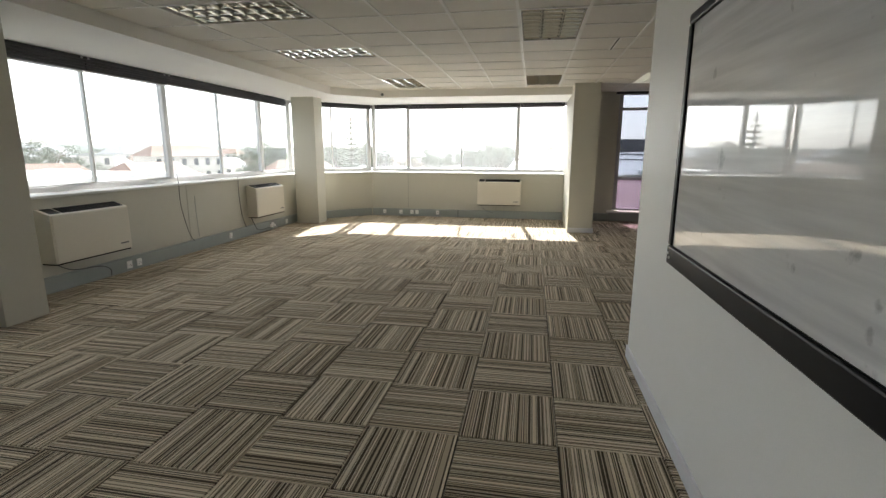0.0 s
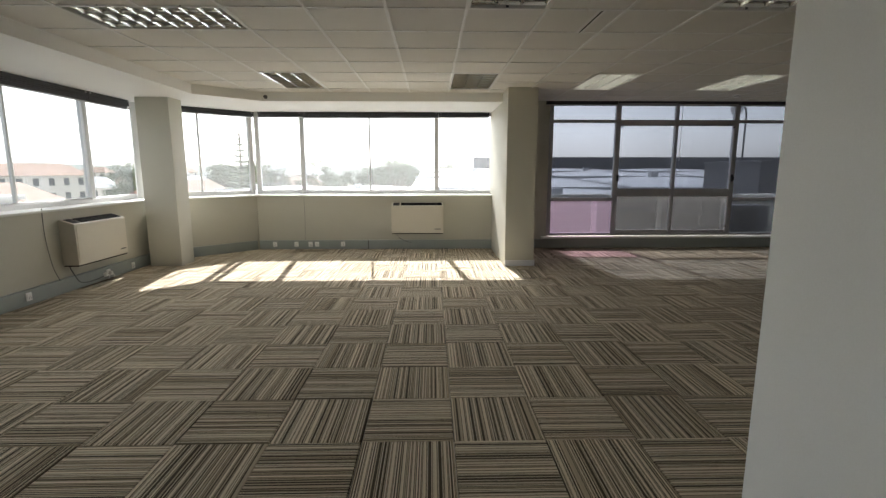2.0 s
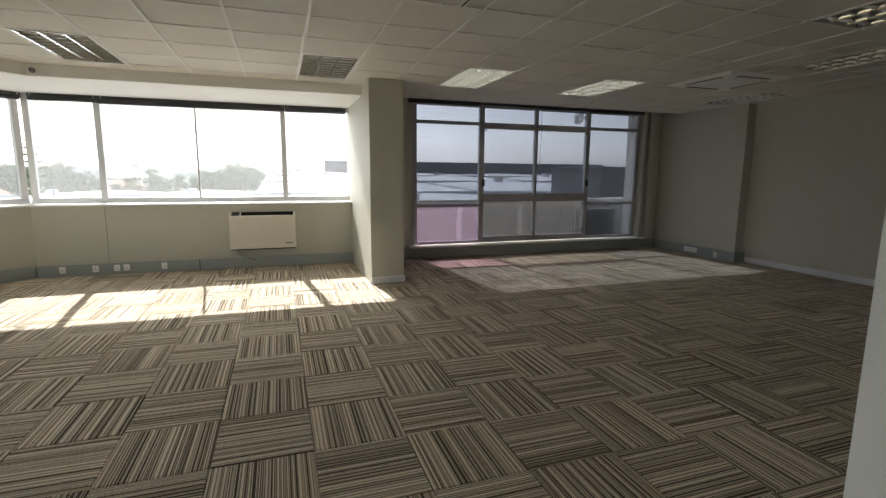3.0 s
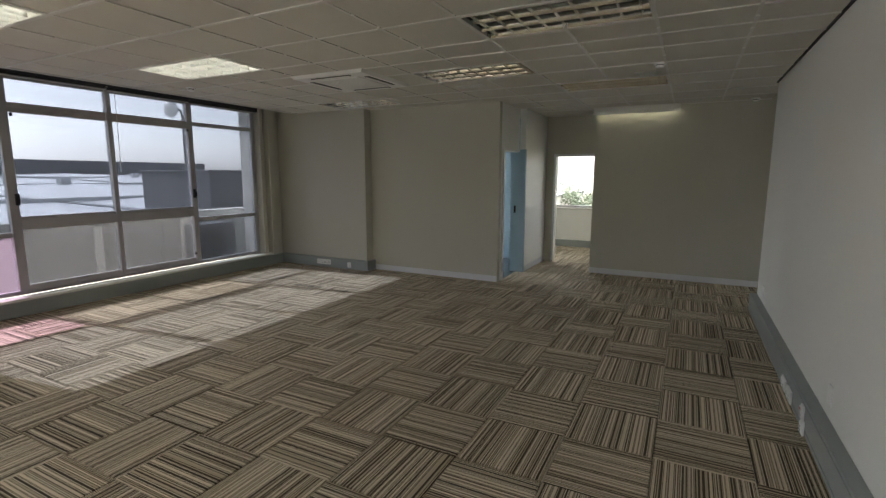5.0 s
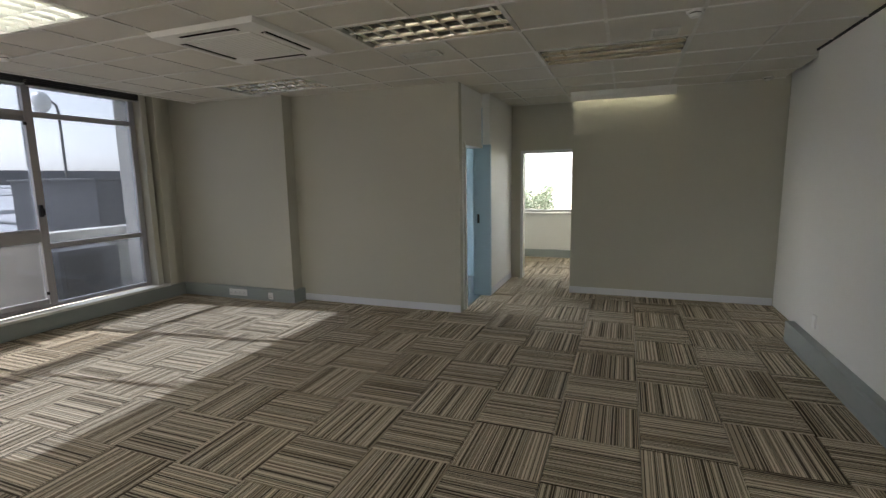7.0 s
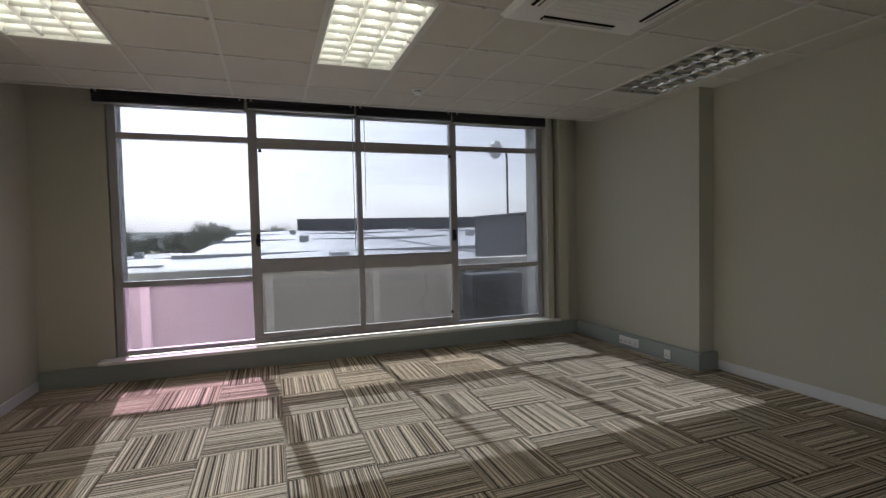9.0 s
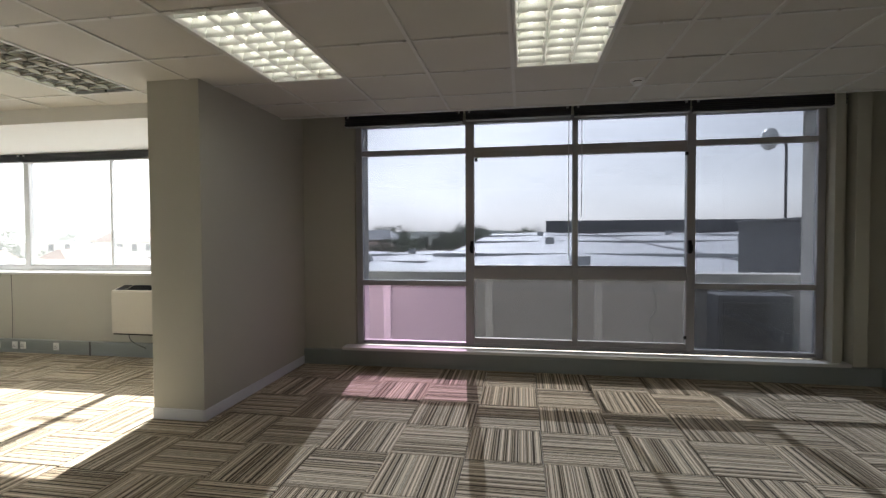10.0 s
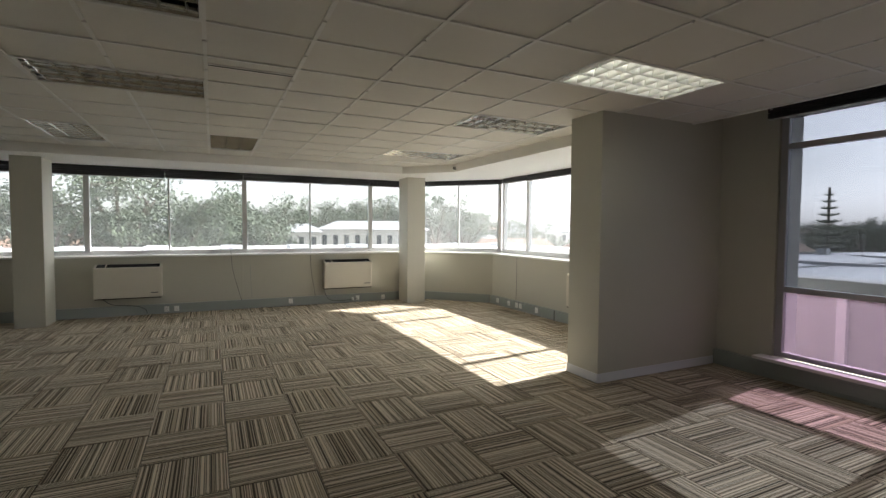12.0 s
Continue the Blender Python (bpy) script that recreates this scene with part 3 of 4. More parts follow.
# ---- blinds rolled up over the windows ----
def blind(name_matrix, length, drop, sag=0.0):
    """A rolled dark blind: stacked folds under a head rail, with end brackets."""
    t = thing("roller_blind", name_matrix, "dark blind gathered at the window's head", "blind", "gathered blinds")
    part("head_rail", boxes((0, -0.03, -0.035, length, 0.03, 0.0), bevel=0.004), M_BLIND, t)
    n = 4
    for i in range(n):
        z = -0.037 - i * (drop / n)
        o = 0.004 * (i % 2)
        bm = bmesh.new()
        add_box(bm, 0.002, -0.034 - o, z - drop / n + 0.004, length - 0.002, 0.030 - o, z, bevel=0.005)
        for v in bm.verts:
            k = v.co.x / length
            v.co.z -= sag * math.sin(k * math.pi) * (i + 1) / n + 0.004 * math.sin(9 * k + i)
        part("fold", bm, M_BLIND, t)
    part("bottom_bar", boxes((0.005, -0.022, -0.05 - drop, length - 0.005, 0.018, -0.039 - drop), bevel=0.003), M_ALU, t)
    for x in (0.03, length - 0.05):
        part("bracket", boxes((x, -0.045, -0.03, x + 0.02, -0.03, 0.0), bevel=0.002), M_DARKALU, t)


def blinds_along(a, b, z, segs, drop):
    m, L = along(a, b)
    for s, e, dz in segs:
        blind(m @ Matrix.Translation((s, 0, z - 0.004)), e - s - 0.005, drop + dz, 0.012)


blinds_along((XG + 0.10, -2.9), (XG + 0.10, 9.3), SOFF, [(0.1, 2.6, 0), (2.6, 5.22, 0.01), (5.22, 7.6, 0.03), (7.6, 8.86, 0.02), (8.86, 11.3, 0.0), (11.3, 12.19, 0.0)], 0.095)
blinds_along((XG + 0.20, 9.52), (-3.46, YG - 0.14), SOFF, [(0.02, 1.78, 0)], 0.06)
blinds_along((-3.28, YG - 0.10), (0.98, YG - 0.10), SOFF, [(0.0, 0.81, -0.01), (0.81, 3.30, 0.0), (3.30, 4.24, -0.01)], 0.065)
blinds_along((1.96, YW - 0.045), (6.85, YW - 0.045), 2.735, [(0.0, 1.30, 0), (1.32, 2.40, -0.02), (2.42, 3.52, -0.01), (3.54, 4.87, 0.0)], 0.075)


# ---- wall-hung fan-coil units ----
def fan_coil():
    """Enamelled cabinet with a sloped slotted top, a control flap and shade painted in at its foot. Front faces -y."""
    t = thing("air_conditioner", pose(0, 0, 0), "cream enamelled wall-hung air conditioning unit below the window", "air conditioner", "wall units")
    w, d, h = 0.95, 0.19, 0.50
    bm = prism([(-d, 0.0), (0.0, 0.0), (0.0, h + 0.05), (-0.02, h + 0.05), (-d, h - 0.004)], 0, w)
    for v in bm.verts:
        v.co = Vector((v.co.z, v.co.x, v.co.y))
    bmesh.ops.recalc_face_normals(bm, faces=bm.faces[:])
    bmesh.ops.bevel(bm, geom=bm.edges[:], offset=0.006, segments=2, affect='EDGES', profile=0.5)
    part("body", bm, M_UNIT, t)
    part("front_panel", boxes((0.02, -d - 0.006, 0.025, w - 0.02, -d + 0.004, h - 0.02), bevel=0.003), M_UNIT, t)
    slope = 0.054 / (d - 0.02)

    def on_top(x0, y0, x1, y1, lift, thick):
        bm = boxes((x0, y0, 0, x1, y1, thick))
        for v in bm.verts:
            v.co.z += h - 0.004 + (v.co.y + d) * slope + lift
        return bm

    g = part("grille", on_top(0.17, -d + 0.03, w - 0.03, -0.03, -0.002, 0.005), M_GRILLE, t, "black air grille")
    for i in range(6):
        y = -d + 0.038 + i * 0.021
        part("slat", on_top(0.175, y, w - 0.035, y + 0.004, 0.003, 0.005), M_BLACK, g)
    part("control_flap", on_top(0.035, -d + 0.03, 0.15, -0.03, -0.002, 0.005), M_BLACK, t)
    part("badge", boxes((w - 0.16, -d - 0.009, 0.07, w - 0.05, -d - 0.006, 0.085)), M_CABLE, t, "small dark badge")
    # solid black slab that paints in the shade below the cabinet
    part("painted_base_shade", boxes((0.012, -d + 0.01, -0.014, w - 0.012, -0.004, 0.001)), M_GRILLE, t)
    return t


ac = fan_coil()
ac.matrix_basis = pose(-0.85, YB - 0.004, 0.31)
copy_thing(ac, pose(XL + 0.004, 3.70, 0.315, 0, 0, 90))
copy_thing(ac, pose(XL + 0.004, 7.37, 0.315, 0, 0, 90))


# ---- lamps in the ceiling ----
REFLECTOR = [(0.012 * math.sin(k * 0.39), 0.007 * k) for k in range(5)] + [(0.0125, 0.05)]


def hollow(bm, lines):
    """A smooth curved sheet through pairs of points."""
    rows = [[bm.verts.new(p) for p in pair] for pair in lines]
    for a, b in zip(rows, rows[1:]):
        bm.faces.new((a[0], a[1], b[1], b[0])).smooth = True


def ceiling_lamp(name_pose, lit):
    """A recessed fitting with a mirror louvre; long side along y. Louvre and tray colours also paint its lit or dark
    look.
    """
    t = thing("ceiling_light", name_pose, "recessed fluorescent ceiling light with " + ("a pale louvre, lit" if lit else "a mirror louvre, unlit"), "ceiling light", "ceiling lights")
    a, b = 0.296, 0.596
    shine = M_LOUVRE if lit else M_MIRROR
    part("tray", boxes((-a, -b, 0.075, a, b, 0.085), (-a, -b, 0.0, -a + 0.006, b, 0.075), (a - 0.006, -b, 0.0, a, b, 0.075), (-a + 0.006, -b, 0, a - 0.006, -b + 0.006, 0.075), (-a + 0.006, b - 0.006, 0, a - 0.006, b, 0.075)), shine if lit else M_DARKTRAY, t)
    part("frame", boxes((-a, -b, -0.006, -a + 0.018, b, 0.0), (a - 0.018, -b, -0.006, a, b, 0.0), (-a + 0.018, -b, -0.006, a - 0.018, -b + 0.018, 0.0), (-a + 0.018, b - 0.018, -0.006, a - 0.018, b, 0.0), bevel=0.001), M_TBAR, t)
    for x in (-0.19, 0.0, 0.19):
        part("tube", tube([(x, -b + 0.03, 0.055), (x, b - 0.03, 0.055)], 0.013, 10), M_TUBE if lit else M_TUBE_OFF, t)
    for x in (-0.278, -0.095, 0.095, 0.278):
        bm = bmesh.new()
        for s in (-1, 1):
            if abs(x + s * 0.02) > 0.285:
                continue
            hollow(bm, [[(x + s * o, e, z) for e in (-b + 0.02, b - 0.02)] for o, z in REFLECTOR])
        part("side_reflector", bm, shine, t)
    for c in range(3):
        x = -0.187 + 0.187 * c
        for i in range(9):
            y = -b + 0.075 + i * (2 * b - 0.15) / 8
            bm = bmesh.new()
            for s in (-1, 1):
                hollow(bm, [[(x + e * (0.085 - 0.38 * z), y + s * 0.8 * o, z) for e in (-1, 1)] for o, z in REFLECTOR])
            part("louvre_blade", bm, shine, t)
    return t


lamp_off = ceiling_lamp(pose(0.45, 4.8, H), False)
lamp_on = ceiling_lamp(pose(4.11, 8.4, H), True)
LIT = {(2.25, 8.4)}
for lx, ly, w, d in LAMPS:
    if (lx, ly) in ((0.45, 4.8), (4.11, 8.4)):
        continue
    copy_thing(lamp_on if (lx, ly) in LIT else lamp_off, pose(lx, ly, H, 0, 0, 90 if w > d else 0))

# ---- small fittings of the room ----
def board():
    """Black-framed interactive board on the white wall; its face looks to -x."""
    t = thing("whiteboard", pose(1.048, 1.43, 0.905), "wall-mounted white board in a black frame, smeared surface", "whiteboard")
    w, h = 0.85, 1.155
    part("backing", boxes((-0.03, -w, 0.0, 0.0, w, h), bevel=0.004), M_BLACK, t)
    part("surface", boxes((-0.036, -w + 0.05, 0.095, -0.031, w - 0.05, h - 0.05)), M_BOARD, t, "glossy grey-white writing surface")
    part("frame_rail", boxes((-0.048, -w, 0.0, -0.032, w, 0.09), bevel=0.008), M_BLACK, t)
    part("frame_rail", boxes((-0.046, -w, h - 0.045, -0.032, w, h), bevel=0.008), M_BLACK, t)
    part("frame_stile", boxes((-0.046, -w, 0.092, -0.032, -w + 0.045, h - 0.047), bevel=0.008), M_BLACK, t)
    part("frame_stile", boxes((-0.046, w - 0.045, 0.092, -0.032, w, h - 0.047), bevel=0.008), M_BLACK, t)
    part("status_light", boxes((-0.052, w - 0.04, 0.05, -0.0485, w - 0.028, 0.062)), M_PLASTIC, t)
    part("status_light", boxes((-0.052, w - 0.06, 0.03, -0.0485, w - 0.048, 0.042)), M_PLASTIC, t)


board()


def socket(m, red=False, n=2):
    """A socket plate with a raised rim, earth holes and rockers; front faces -y."""
    t = thing("wall_socket", m, "white double wall socket on the grey trunking" if not red else "white wall socket with red rockers on the trunking", "socket", "sockets")
    w = 0.075 * n
    part("plate", boxes((0, -0.012, 0, w, 0, 0.09), bevel=0.004), M_PLASTIC, t)
    for i in range(n):
        x = 0.0375 + 0.075 * i
        part("insert", boxes((x - 0.03, -0.018, 0.012, x + 0.03, -0.011, 0.078), bevel=0.003), M_PLASTIC, t)
        for dx, dz in ((-0.013, 0.03), (0.013, 0.03), (0, 0.05)):
            part("hole", boxes((x + dx - 0.004, -0.0195, dz - 0.004, x + dx + 0.004, -0.0175, dz + 0.004)), M_GRILLE, t)
        part("rocker", boxes((x - 0.008, -0.022, 0.060, x + 0.008, -0.017, 0.074), bevel=0.002), M_RED if red else M_PLASTIC, t)


FX = XL + 0.06
for y in (4.67, 4.82):
    socket(pose(FX, y, 0.035, 0, 0, 90), n=1)
socket(pose(FX, 8.02, 0.04, 0, 0, 90), n=1)
socket(pose(FX, 8.56, 0.03, 0, 0, 90), n=1)
socket(pose(FX, 6.72, 0.05, 0, 0, 90), n=1)
for x in (-3.05, -2.66, -2.40, -2.28, -1.80):
    socket(pose(x, YB - 0.06, 0.05), n=1)
socket(pose(7.16, 9.68, 0.045, 0, 0, -90), n=4)
socket(pose(7.16, 9.02, 0.03, 0, 0, -90), n=1)
socket(pose(4.93, 3.191, 0.025, 0, 0, 180), n=2)
socket(pose(4.72, 3.191, 0.025, 0, 0, 180), n=2)
socket(pose(4.27, 3.191, 0.085, 0, 0, 180), True, n=1)
socket(pose(4.23, 3.191, 0.005, 0, 0, 180), n=1)


def switch_plate(m, h):
    t = thing("blank_plate", m, "white blank cover plate on the pale wall", "cover plate", "cover plates")
    part("plate", boxes((0, -0.010, 0, 0.075, 0, h), bevel=0.004), M_PLASTIC, t)
    part("rim", boxes((0.006, -0.013, 0.006, 0.069, -0.0095, h - 0.006), bevel=0.002), M_PLASTIC, t)


switch_plate(pose(4.09, 3.11, 0.28, 0, 0, 180), 0.115)
switch_plate(pose(6.95, 3.11, 0.28, 0, 0, 180), 0.115)


def cable(points, label, r=0.004, mat=None):
    """A slack cable through the points, smoothed."""
    pts = [Vector(p) for p in points]
    out = []
    for i in range(len(pts) - 1):
        a, b = pts[max(i - 1, 0)], pts[min(i + 2, len(pts) - 1)]
        p, q = pts[i], pts[i + 1]
        for k in range(6):
            u = k / 6
            out.append(0.5 * ((2 * p) + (q - a) * u + (2 * a - 5 * p + 4 * q - b) * u * u + (3 * p - a - 3 * q + b) * u ** 3))
    out.append(pts[-1])
    tagged(part("cable", tube(out, r, 6), mat or M_CABLE), label, "cable", "loose cables")


cable([(XL + 0.012, 5.72, 1.25), (XL + 0.03, 5.73, 1.02), (XL + 0.008, 5.76, 0.7), (XL + 0.012, 5.86, 0.3), (XL + 0.06, 5.90, 0.16)], "thin grey blind cord hanging down the wall")
cable([(XL + 0.012, 6.05, 0.80), (XL + 0.008, 6.06, 0.5), (XL + 0.01, 6.08, 0.2)], "thin pale cable on the wall", 0.003, M_TRUNK)
cable([(XL + 0.02, 7.14, 1.02), (XL + 0.01, 7.15, 0.7), (XL + 0.012, 7.2, 0.35), (XL + 0.06, 7.22, 0.17)], "thin grey blind cord hanging down the wall")
cable([(XL + 0.04, 7.42, 0.30), (XL + 0.09, 7.40, 0.22), (XL + 0.10, 7.5, 0.08), (XL + 0.08, 7.8, 0.05), (XL + 0.09, 8.03, 0.08)], "slack black lead under the unit", 0.006)
cable([(XL + 0.05, 3.80, 0.29), (XL + 0.10, 3.95, 0.20), (XL + 0.12, 4.25, 0.17), (XL + 0.10, 4.4, 0.10), (XL + 0.08, 4.42, 0.02)], "slack grey lead under the unit", 0.006)
cable([(-0.78, YB - 0.03, 0.29), (-0.70, YB - 0.08, 0.2), (-0.5, YB - 0.09, 0.12)], "slack grey lead under the unit", 0.005)
cable([(-2.46, YB - 0.008, 0.98), (-2.46, YB - 0.006, 0.5), (-2.47, YB - 0.008, 0.17)], "thin grey cable on the wall", 0.003)
cable([(4.335, YW - 0.04, 2.62), (4.332, YW - 0.035, 2.0), (4.336, YW - 0.03, 1.18)], "thin pale blind cord hanging before the tall window", 0.0035, M_SKIRT)
cable([(4.46, YW - 0.045, 2.62), (4.463, YW - 0.04, 2.1), (4.458, YW - 0.035, 1.62)], "thin pale blind cord hanging before the tall window", 0.0035, M_SKIRT)
for y0, y1, hh in ((5.90, 5.93, 0.82), (7.62, 7.64, 0.0)):
    if hh:
        setting("trim_joint", boxes((XL, y0, 0.165, XL + 0.006, y1, SILL - 0.03), bevel=0.002), M_WALL, "painted cover strip over a wall joint", "trim")
setting("trim_joint_bay", boxes((-1.30, YB - 0.065, 0.0, -1.285, YB - 0.055, 0.165)), M_CABLE, "dark joint in the trunking", "trim")
# plugs on the trunking below the unit
for y in (7.95, 8.05):
    t = thing("plug", pose(FX + 0.018, y, 0.075, 0, 0, 90), "white plug in a socket", "plug", "plugs")
    part("body", boxes((-0.02, -0.045, -0.02, 0.025, 0, 0.03), bevel=0.008), M_PLASTIC, t)
    part("lead", tube([(0, -0.045, 0), (0.01, -0.06, -0.02), (0.02, -0.05, -0.06)], 0.004, 6), M_PLASTIC, t)


# ---- fittings in the ceiling ----
def cassette():
    """Four-way ceiling cassette: bevelled panel, four air slots and a ribbed centre."""
    t = thing("air_cassette", pose(5.25, 7.37, H - 0.005), "white four-way ceiling air conditioning cassette", "air conditioner")
    a = 0.475
    bm = prism([(-a, -a), (a, -a), (a, a), (-a, a)], -0.03, 0.0)
    for v in bm.verts:
        if v.co.z < -0.01:
            v.co.x *= 0.94; v.co.y *= 0.94
    part("panel", bm, M_PLASTIC, t)
    for k in range(4):
        rot = Matrix.Rotation(k * math.pi / 2, 4, 'Z')
        bm = boxes((-0.25, -0.395, -0.034, 0.25, -0.345, -0.0295))
        bmesh.ops.transform(bm, matrix=rot, verts=bm.verts)
        slot = part("air_slot", bm, M_GRILLE, t)
        bm = boxes((-0.245, -0.376, -0.042, 0.245, -0.362, -0.034), bevel=0.002)
        bmesh.ops.transform(bm, matrix=rot, verts=bm.verts)
        part("flap", bm, M_PLASTIC, slot)
    part("centre_grille", boxes((-0.29, -0.29, -0.036, 0.29, 0.29, -0.029), bevel=0.003), M_PLASTIC, t)
    for i in range(12):
        y = -0.25 + i * 0.045
        part("rib", boxes((-0.26, y, -0.0378, 0.26, y + 0.022, -0.0355)), M_PLASTIC, t)


cassette()


def vent(x, y, w, d, mat=M_TRAY):
    t = thing("ceiling_vent", pose(x, y, H - 0.004), "small slatted air vent in the ceiling", "vent", "ceiling vents")
    part("frame", boxes((-w, -d, -0.012, -w + 0.02, d, 0), (w - 0.02, -d, -0.012, w, d, 0), (-w + 0.02, -d, -0.012, w - 0.02, -d + 0.02, 0), (-w + 0.02, d - 0.02, -0.012, w - 0.02, d, 0)), mat, t)
    part("backing", boxes((-w + 0.02, -d + 0.02, -0.004, w - 0.02, d - 0.02, -0.001)), M_GRILLE, t)
    n = max(3, int(w / 0.018))
    for i in range(n):
        x0 = -w + 0.03 + i * (2 * w - 0.06) / n
        part("slat", boxes((x0, -d + 0.022, -0.011, x0 + 0.006, d - 0.022, -0.005)), mat, t)


vent(6.28, 4.40, 0.10, 0.10)
vent(6.12, 6.30, 0.075, 0.17)


def detector(x, y):
    t = thing("smoke_detector", pose(x, y, H - 0.002), "round white smoke detector on the ceiling", "smoke detector", "detectors")
    def ring(r0, r1, z0, z1):
        bm = bmesh.new()
        bmesh.ops.create_cone(bm, cap_ends=True, segments=28, radius1=r0, radius2=r1, depth=z1 - z0)
        bmesh.ops.translate(bm, vec=(0, 0, (z0 + z1) / 2), verts=bm.verts)
        return bm
    part("base", ring(0.052, 0.058, -0.016, 0.0), M_PLASTIC, t)
    part("chamber_gap", ring(0.036, 0.036, -0.024, -0.016), M_GRILLE, t)
    part("cap", ring(0.030, 0.044, -0.042, -0.024), M_PLASTIC, t)


detector(5.86, 4.25)
detector(4.75, 9.43)
detector(8.66, 3.2)
# slot diffuser between the boards, and a batten lamp on the back wall
t = thing("slot_diffuser", pose(1.17, 5.70, H - 0.003), "long narrow air slot in the ceiling", "vent")
part("slot", boxes((-0.03, -0.29, -0.004, 0.03, 0.29, 0.0)), M_TBAR, t)
part("gap", boxes((-0.006, -0.285, -0.006, 0.006, 0.285, -0.0035)), M_GRILLE, t)
t = thing("batten_light", pose(8.70, 4.72, H - 0.06), "slim fluorescent batten light over the back wall, lit", "ceiling light")
part("body", boxes((-0.05, -0.61, 0.0, 0.03, 0.61, 0.055), bevel=0.006), M_TRAY, t)
part("lip", boxes((-0.05, -0.61, -0.060, -0.044, 0.61, -0.001)), M_TRAY, t)
part("tube", tube([(0.01, -0.58, -0.012), (0.01, 0.58, -0.012)], 0.008, 10), M_TUBE_DIM, t)
part("end_cap", boxes((-0.012, -0.605, -0.034, 0.032, -0.58, 0.0), bevel=0.003), M_PLASTIC, t)
part("end_cap", boxes((-0.012, 0.58, -0.034, 0.032, 0.605, 0.0), bevel=0.003), M_PLASTIC, t)
# corner post of the ceiling lamp strip near the soffit
t = thing("wall_sensor", pose(-2.66, 9.30, SOFF + 0.06), "small round grey sensor on the soffit", "sensor")
bm = bmesh.new()
bmesh.ops.create_cone(bm, cap_ends=True, segments=20, radius1=0.03, radius2=0.022, depth=0.04)
bmesh.ops.rotate(bm, matrix=Matrix.Rotation(math.pi / 2, 3, 'X'), verts=bm.verts)
part("sensor_body", bm, M_CABLE, t)

# bright room's window
w5 = thing("window_5", pose(11.80, 0, 0), "aluminium window of the bright room", "window", kind="structure")
part("window_frame", boxes((-0.03, 2.9, 0.88, 0.03, 8.9, 0.93), bevel=0.004), M_ALU, w5)
part("window_sill", boxes((-0.16, 2.9, 0.84, -0.032, 8.9, 0.875), bevel=0.004), M_SILL, w5)
for y in (4.0, 5.2, 6.9, 8.1):
    part("mullion", boxes((-0.03, y, 0.931, 0.03, y + 0.06, 2.34), bevel=0.004), M_ALU, w5)

# ---- outside: the building's ledge, roofs, town and trees ----
GZ = -9.0
ground = setting("ground", boxes((-1500, -1500, GZ - 1, 1500, 1500, GZ)), M_GROUND, "dry ground reaching to the horizon", "ground")
setting("own_facade", boxes((-4.95, -30, GZ, -4.6, -3.3, 3.2), (1.5, 10.95, GZ, 13, 11.0, -0.35), (-4.9, -3.2, GZ, 12.9, 10.4, -0.26)), M_HOUSE, "pale facade of the office building", "facade")
# out of view; added to block the sun from the tall window's top panes
setting("eave", boxes((1.2, 11.0, TOP + 0.02, 13.0, 11.52, TOP + 0.22)), M_CONC, "unseen concrete eave above the tall window", "facade")
ledge = setting("balcony", boxes((1.3, 10.87, -0.34, 13.0, 12.2, -0.14)), M_CONC, "concrete ledge outside the tall window", "balcony")
par = setting("parapet", boxes((1.3, 12.0, -0.14, 13.0, 12.16, 0.80)), M_CONC, "grey parapet with white posts and a pale coping", "parapet")
part("coping", boxes((1.3, 11.95, 0.80, 13.0, 12.22, 0.93), bevel=0.01), M_HOUSE, par)
for k in range(8):
    x = 1.95 + k * 1.42
    part("post", boxes((x, 11.93, -0.14, x + 0.10, 11.998, 0.80), bevel=0.006), M_PLASTIC, par)


def condenser():
    t = thing("condenser", pose(6.05, 11.30, -0.14), "dark outdoor air conditioning condenser on the ledge", "air conditioner")
    part("cabinet", boxes((0, 0.02, 0.06, 0.78, 0.36, 0.88), bevel=0.012), M_DARKROOF, t)
    part("fan_guard", boxes((0.05, 0.0, 0.14, 0.53, 0.019, 0.80), bevel=0.006), M_GRILLE, t)
    for i in range(9):
        part("guard_bar", boxes((0.06, -0.006, 0.18 + i * 0.068, 0.52, 0.0, 0.19 + i * 0.068)), M_DARKROOF, t)
    for x in (0.08, 0.62):
        part("foot", boxes((x, 0.04, 0.0, x + 0.08, 0.34, 0.06), bevel=0.005), M_BLACK, t)


condenser()
cable([(5.30, 11.1, 0.85), (5.34, 11.12, 0.6), (5.26, 11.12, 0.45), (5.30, 11.1, 0.3), (5.42, 11.2, 0.1), (6.05, 11.3, 0.0)], "grey cable hanging outside the window", 0.012)
t = thing("plant_room", pose(8.40, 14.0, -0.9), "dark grey plant box on the neighbouring roof", "plant room")
part("wall", boxes((0, 0, 0, 2.4, 2.6, 2.55), bevel=0.02), M_DARKROOF, t)
part("cap", boxes((-0.04, -0.04, 2.55, 2.44, 2.64, 2.60), bevel=0.01), M_DARKROOF, t)
t = thing("flood_lamp", pose(8.50, 14.95, 1.70), "white floodlight on a slim bent pole", "street lamp")
part("pole", tube([(0, 0, 0), (0, 0, 1.25), (-0.03, 0, 1.4), (-0.12, 0, 1.46)], 0.025), M_CABLE, t)
bm = bmesh.new()
bmesh.ops.create_uvsphere(bm, u_segments=18, v_segments=10, radius=0.20)
for v in bm.verts:
    v.co.x *= 0.7
    v.co = Vector((v.co.x - 0.28, v.co.y, v.co.z + 1.42))
part("head", bm, M_PLASTIC, t)


